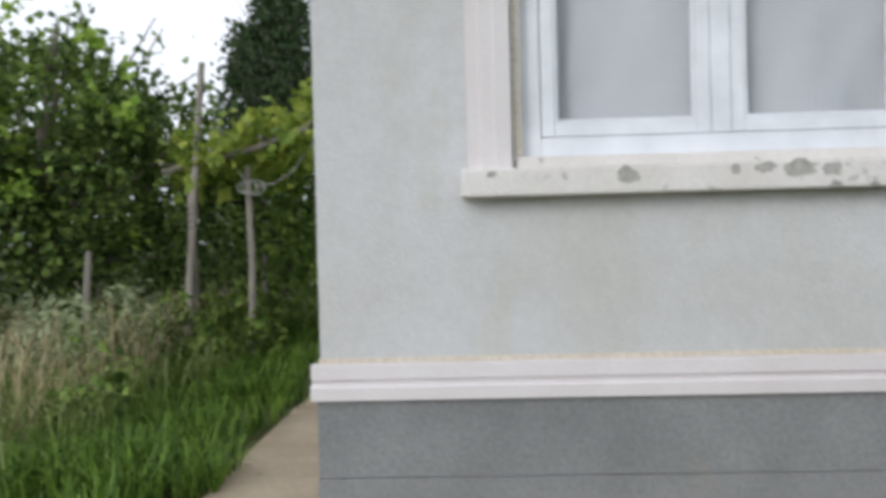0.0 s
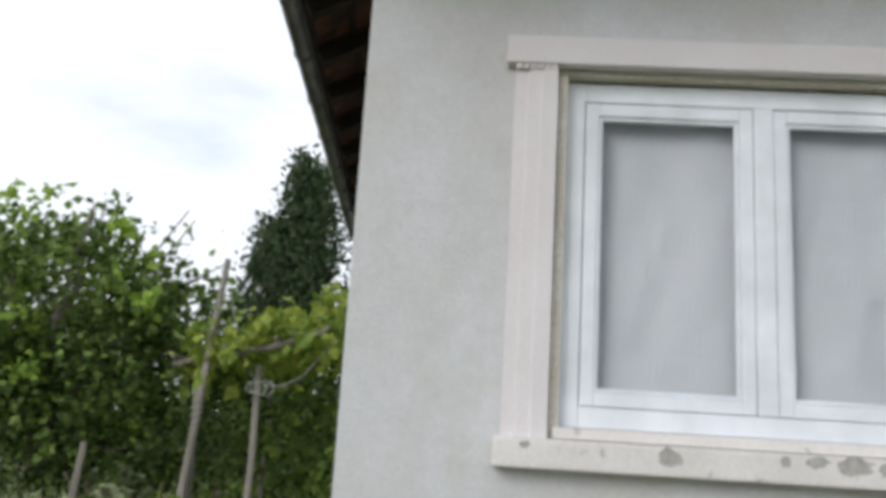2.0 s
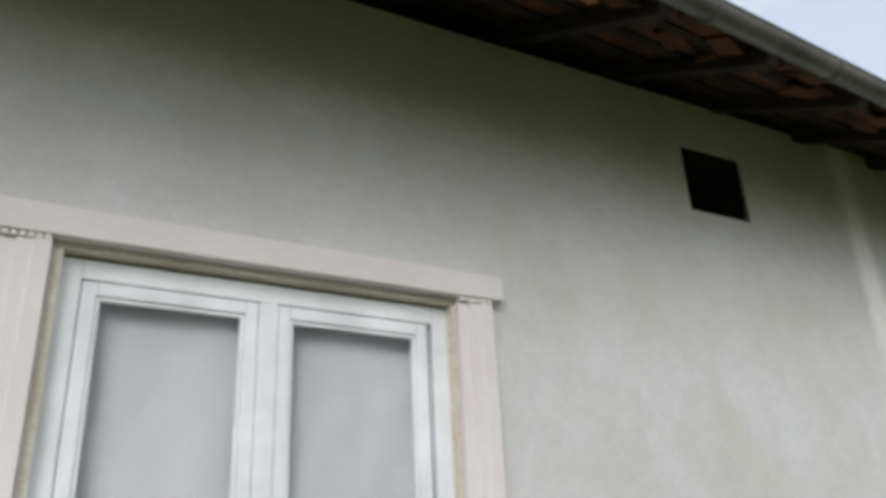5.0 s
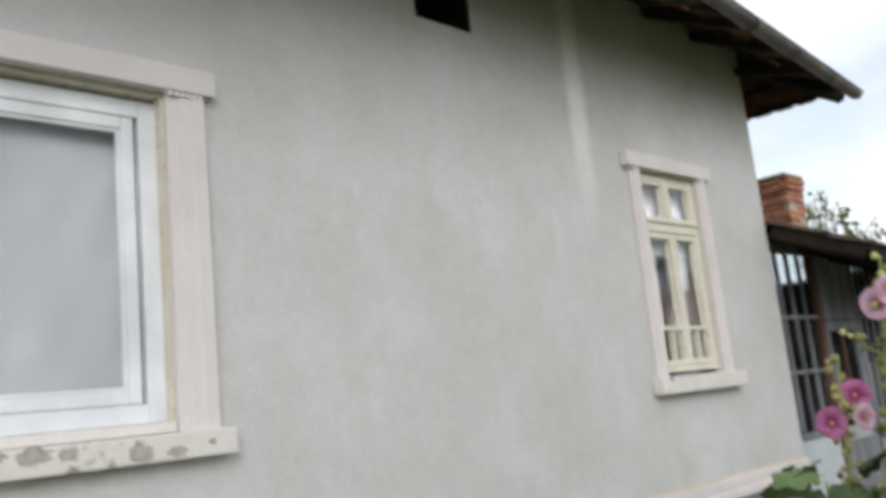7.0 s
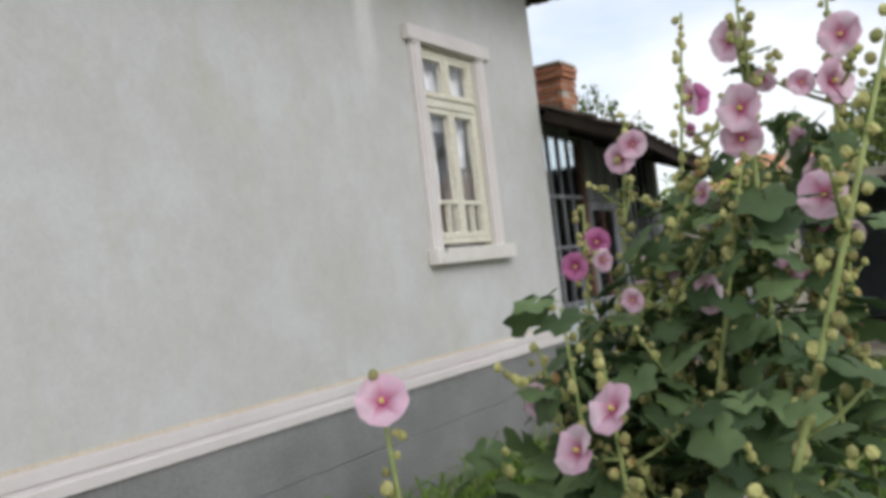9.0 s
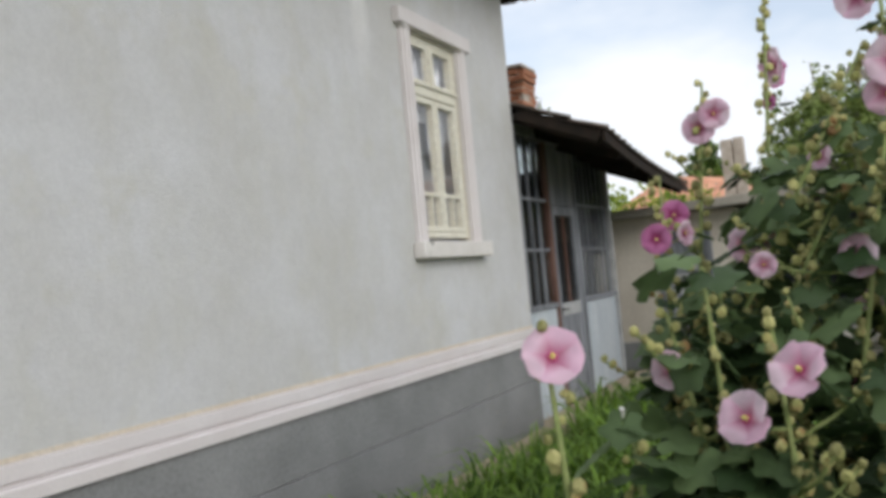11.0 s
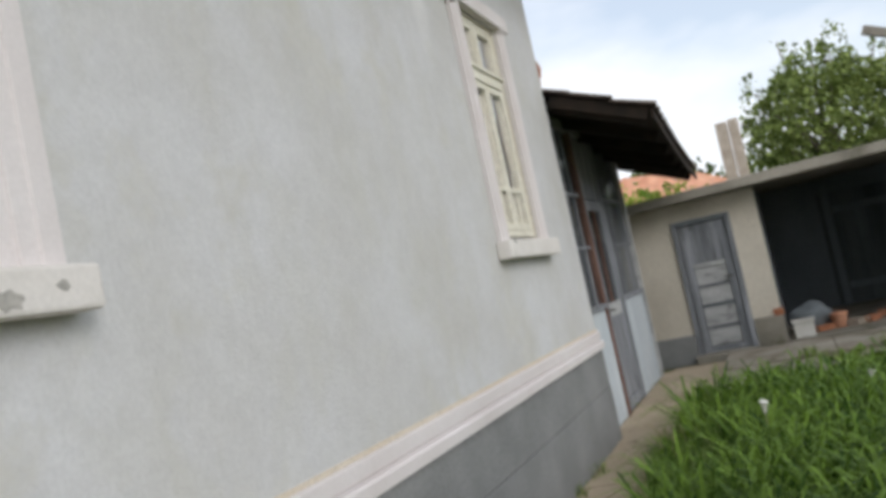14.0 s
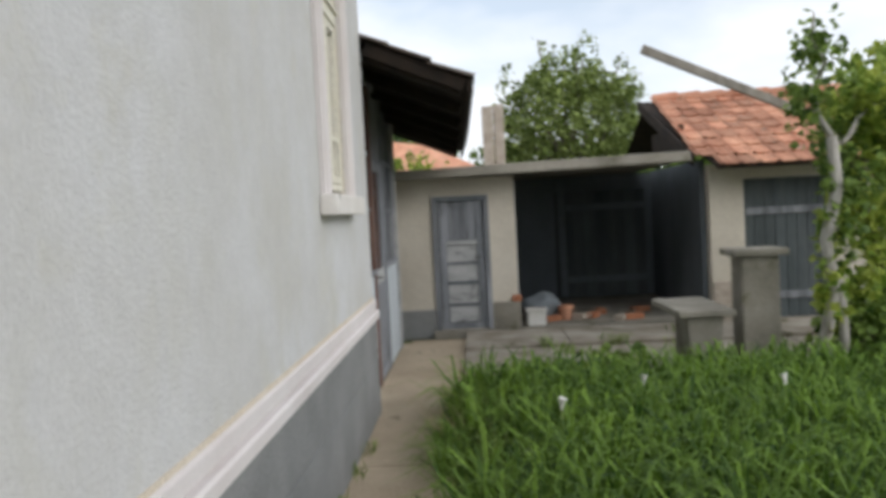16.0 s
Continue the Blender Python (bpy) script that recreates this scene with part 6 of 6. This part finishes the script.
leaves("crown", cloud([(8.2, -3.55, 2.35, 0.28, 0.28, 0.5), (8.15, -3.5, 2.85, 0.16, 0.16, 0.3), (8.2, -3.7, 1.5, 0.20, 0.20, 0.5), (8.45, -3.95, 1.9, 0.35, 0.35, 0.4)], 1700, 95, 0.1), 0.07, M_LEAF_MID, vine_tree, seed=95)
leaves("vine", cloud([(8.8, -4.3, 2.2, 0.6, 0.6, 0.3), (9.4, -4.9, 2.2, 0.9, 0.6, 0.35), (8.4, -4.2, 1.95, 0.3, 0.45, 0.25), (8.2, -3.58, 1.0, 0.14, 0.12, 0.7), (8.35, -3.95, 2.45, 0.3, 0.3, 0.3), (8.9, -4.25, 1.7, 0.4, 0.35, 0.5), (9.0, -4.2, 2.55, 0.45, 0.4, 0.3), (8.7, -4.0, 1.1, 0.35, 0.3, 0.5)], 6200, 96, 0.1), 0.085, M_LEAF_BRIGHT, vine_tree, "bright yellow-green vine leaves", seed=96, slim=0.55)
rv2 = tree("shrub", (8.75, -4.1, 0), [(8.75, -4.1, 0.35, 0.35, 0.4, 0.35), (8.5, -4.5, 0.3, 0.4, 0.4, 0.3), (9.2, -4.3, 0.4, 0.4, 0.5, 0.4)], 2200, 0.09, M_LEAF_MID, "low leafy green shrub beside the pillar", 195, 0.02, 8, 0.5, "shrub")
old_vine = thing("old_vine", (9.2, -4.4, 0), "thick dark twisted vine stem", "vine")
part("stem", tube([(9.3, -4.75, 0), (9.2, -4.5, 0.7), (9.0, -4.25, 1.2), (8.9, -4.1, 1.7), (8.95, -4.0, 2.1)], [0.06, 0.055, 0.05, 0.045, 0.03], 8), M_RAFTER, old_vine, smooth=True)
leaves("foliage", cloud([(9.8, -5.4, 1.4, 0.9, 0.8, 0.9), (9.4, -5.0, 0.6, 0.7, 0.6, 0.5)], 2600, 97, 0.2), 0.12, M_LEAF_BRIGHT, old_vine, seed=97, slim=0.55)
beam = thing("slanting_beam", (11.0, -3.5, 2.0), "grey weathered timber beam slanting over the shed roof", "beam")
part("timber", bar_between((11.0, -2.78, 3.30), (11.0, -4.75, 2.40), 0.08, 0.09), M_POST, beam)
part("prop", bar_between((11.0, -4.55, 0.03), (11.0, -4.55, 2.42), 0.09, 0.09), M_POST, beam)

crate = thing("white_basin", (12.0, -1.5, 0.06), "dirty white enamel basin beside the garage opening", "basin")
bm = box(11.99, 12.22, -1.66, -1.43, 0.107, 0.29, 0.02)
part("basin", bm, M_WHITE, crate)
part("rim", box(11.97, 12.24, -1.68, -1.41, 0.29, 0.315, 0.01), M_WHITE, crate)
rk = random.Random(17)
for i in range(9):
    bx, by = 12.15 + rk.uniform(0, 0.9), -1.62 - 0.17 * i + rk.uniform(-0.05, 0.05)
    b = thing("loose_brick", (bx, by, 0.105), "loose orange brick lying on the garage floor", "brick", "loose bricks in the garage")
    bm = box(-0.12, 0.12, -0.06, 0.06, 0.0, 0.07, 0.008)
    turn_bm(bm, Matrix.Translation((bx, by, 0.107)) @ pose(0, 0, 0, 0, 0, rk.uniform(0, 180)))
    part("block", bm, M_BRICK if i % 3 else M_MORTAR, b)
pot = thing("clay_pot", (12.5, -1.95, 0.06), "terracotta flower pot on the garage floor", "pot")
part("body", tube([(12.5, -1.95, 0.107), (12.5, -1.95, 0.255)], [0.065, 0.10], 14), M_TILE, pot)
part("rim", tube([(12.5, -1.95, 0.256), (12.5, -1.95, 0.29)], [0.11, 0.11], 14), M_TILE, pot)
heap = thing("rag_heap", (12.5, -1.45, 0.06), "heap of dark rags and sacks by the garage wall", "sacks")
bm = bmesh.new()
bmesh.ops.create_icosphere(bm, subdivisions=3, radius=0.24)
for v in bm.verts:
    v.co *= 1 + 0.35 * noise.noise(v.co * 6)
    v.co.z = max(v.co.z * 0.8 + 0.17, 0.0)
turn_bm(bm, Matrix.Translation((12.6, -1.66, 0.107)))
part("sack", bm, M_SLATE, heap, smooth=True)

# ---- distance ----
M_WILLOW = leaf_material("willow_leaf", (0.085, 0.13, 0.03), (0.33, 0.41, 0.12))
tree("willow", (17.6, -2.7, 0), [(17.6, -2.7, 3.1, 1.3, 1.35, 1.2), (17.6, -1.9, 2.8, 0.9, 0.8, 1.0), (17.7, -3.4, 3.2, 0.9, 0.9, 0.9), (17.6, -2.6, 4.0, 0.7, 0.7, 0.6), (17.6, -1.6, 3.7, 0.25, 0.25, 0.6), (17.6, -2.2, 4.3, 0.2, 0.2, 0.5), (17.6, -3.1, 4.3, 0.25, 0.25, 0.6), (17.6, -3.8, 3.9, 0.25, 0.3, 0.6)], 15000, 0.115, M_WILLOW, "rounded green tree with upright shoots behind the garage", 101, 0.12, 14, 0.3)
tree("poplar", (36, 2.6, 0), [(36, 2.6, 4.6, 0.6, 0.7, 1.5), (36, 2.6, 3.0, 0.7, 0.8, 1.2)], 2600, 0.25, M_LEAF_DARK, "slim distant tree behind the neighbouring roof", 102, 0.1, 5)
tree("fruit_tree", (20, 1.6, 0), [(20, 1.9, 2.4, 0.8, 1.2, 0.9), (20, 0.4, 2.0, 0.8, 1.0, 0.9)], 3200, 0.13, M_LEAF_BRIGHT, "light green shrub behind the outbuilding", 103, 0.07, 8)
tree("fruit_tree", (14.5, 2.2, 0), [(14.5, 2.1, 3.7, 0.5, 0.5, 0.8), (14.6, 1.5, 3.3, 0.4, 0.4, 0.6)], 520, 0.09, M_LEAF_DARK, "sparse dark-leaved tree top behind the porch roof", 104, 0.08, 26)
for i in range(7):
    bx, by = 30 + 4 * (i % 2), -14 + 4.2 * i - (6 if i > 3 else 0)
    tree("far_tree", (bx, by - 4, 0), [(bx, by - 4, 2.6, 1.6, 2.0, 1.7), (bx, by - 3, 3.3, 1.0, 1.2, 1.0)], 1800, 0.3, M_LEAF_DARK, "distant dark green tree", 110 + i, 0.12, 5)

far_house = thing("neighbour_house", (26, 1.4, 0), "low neighbouring house with an orange tile roof", "house")
part("wall", box(24.6, 28.5, -1.2, 3.6, 0, 2.6), M_BEIGE, far_house)
bm = bmesh.new()
v = [bm.verts.new(c) for c in ((24.2, -1.5, 2.55), (29, -1.5, 2.55), (29, 4.0, 2.55), (24.2, 4.0, 2.55), (26.6, 0.4, 3.6), (26.6, 2.4, 3.9))]
for f in ((0, 1, 4), (1, 2, 5, 4), (2, 3, 5), (3, 0, 4, 5), (3, 2, 1, 0)):
    bm.faces.new([v[i] for i in f])
part("roof", bm, M_TILE, far_house, "orange clay tile roof")
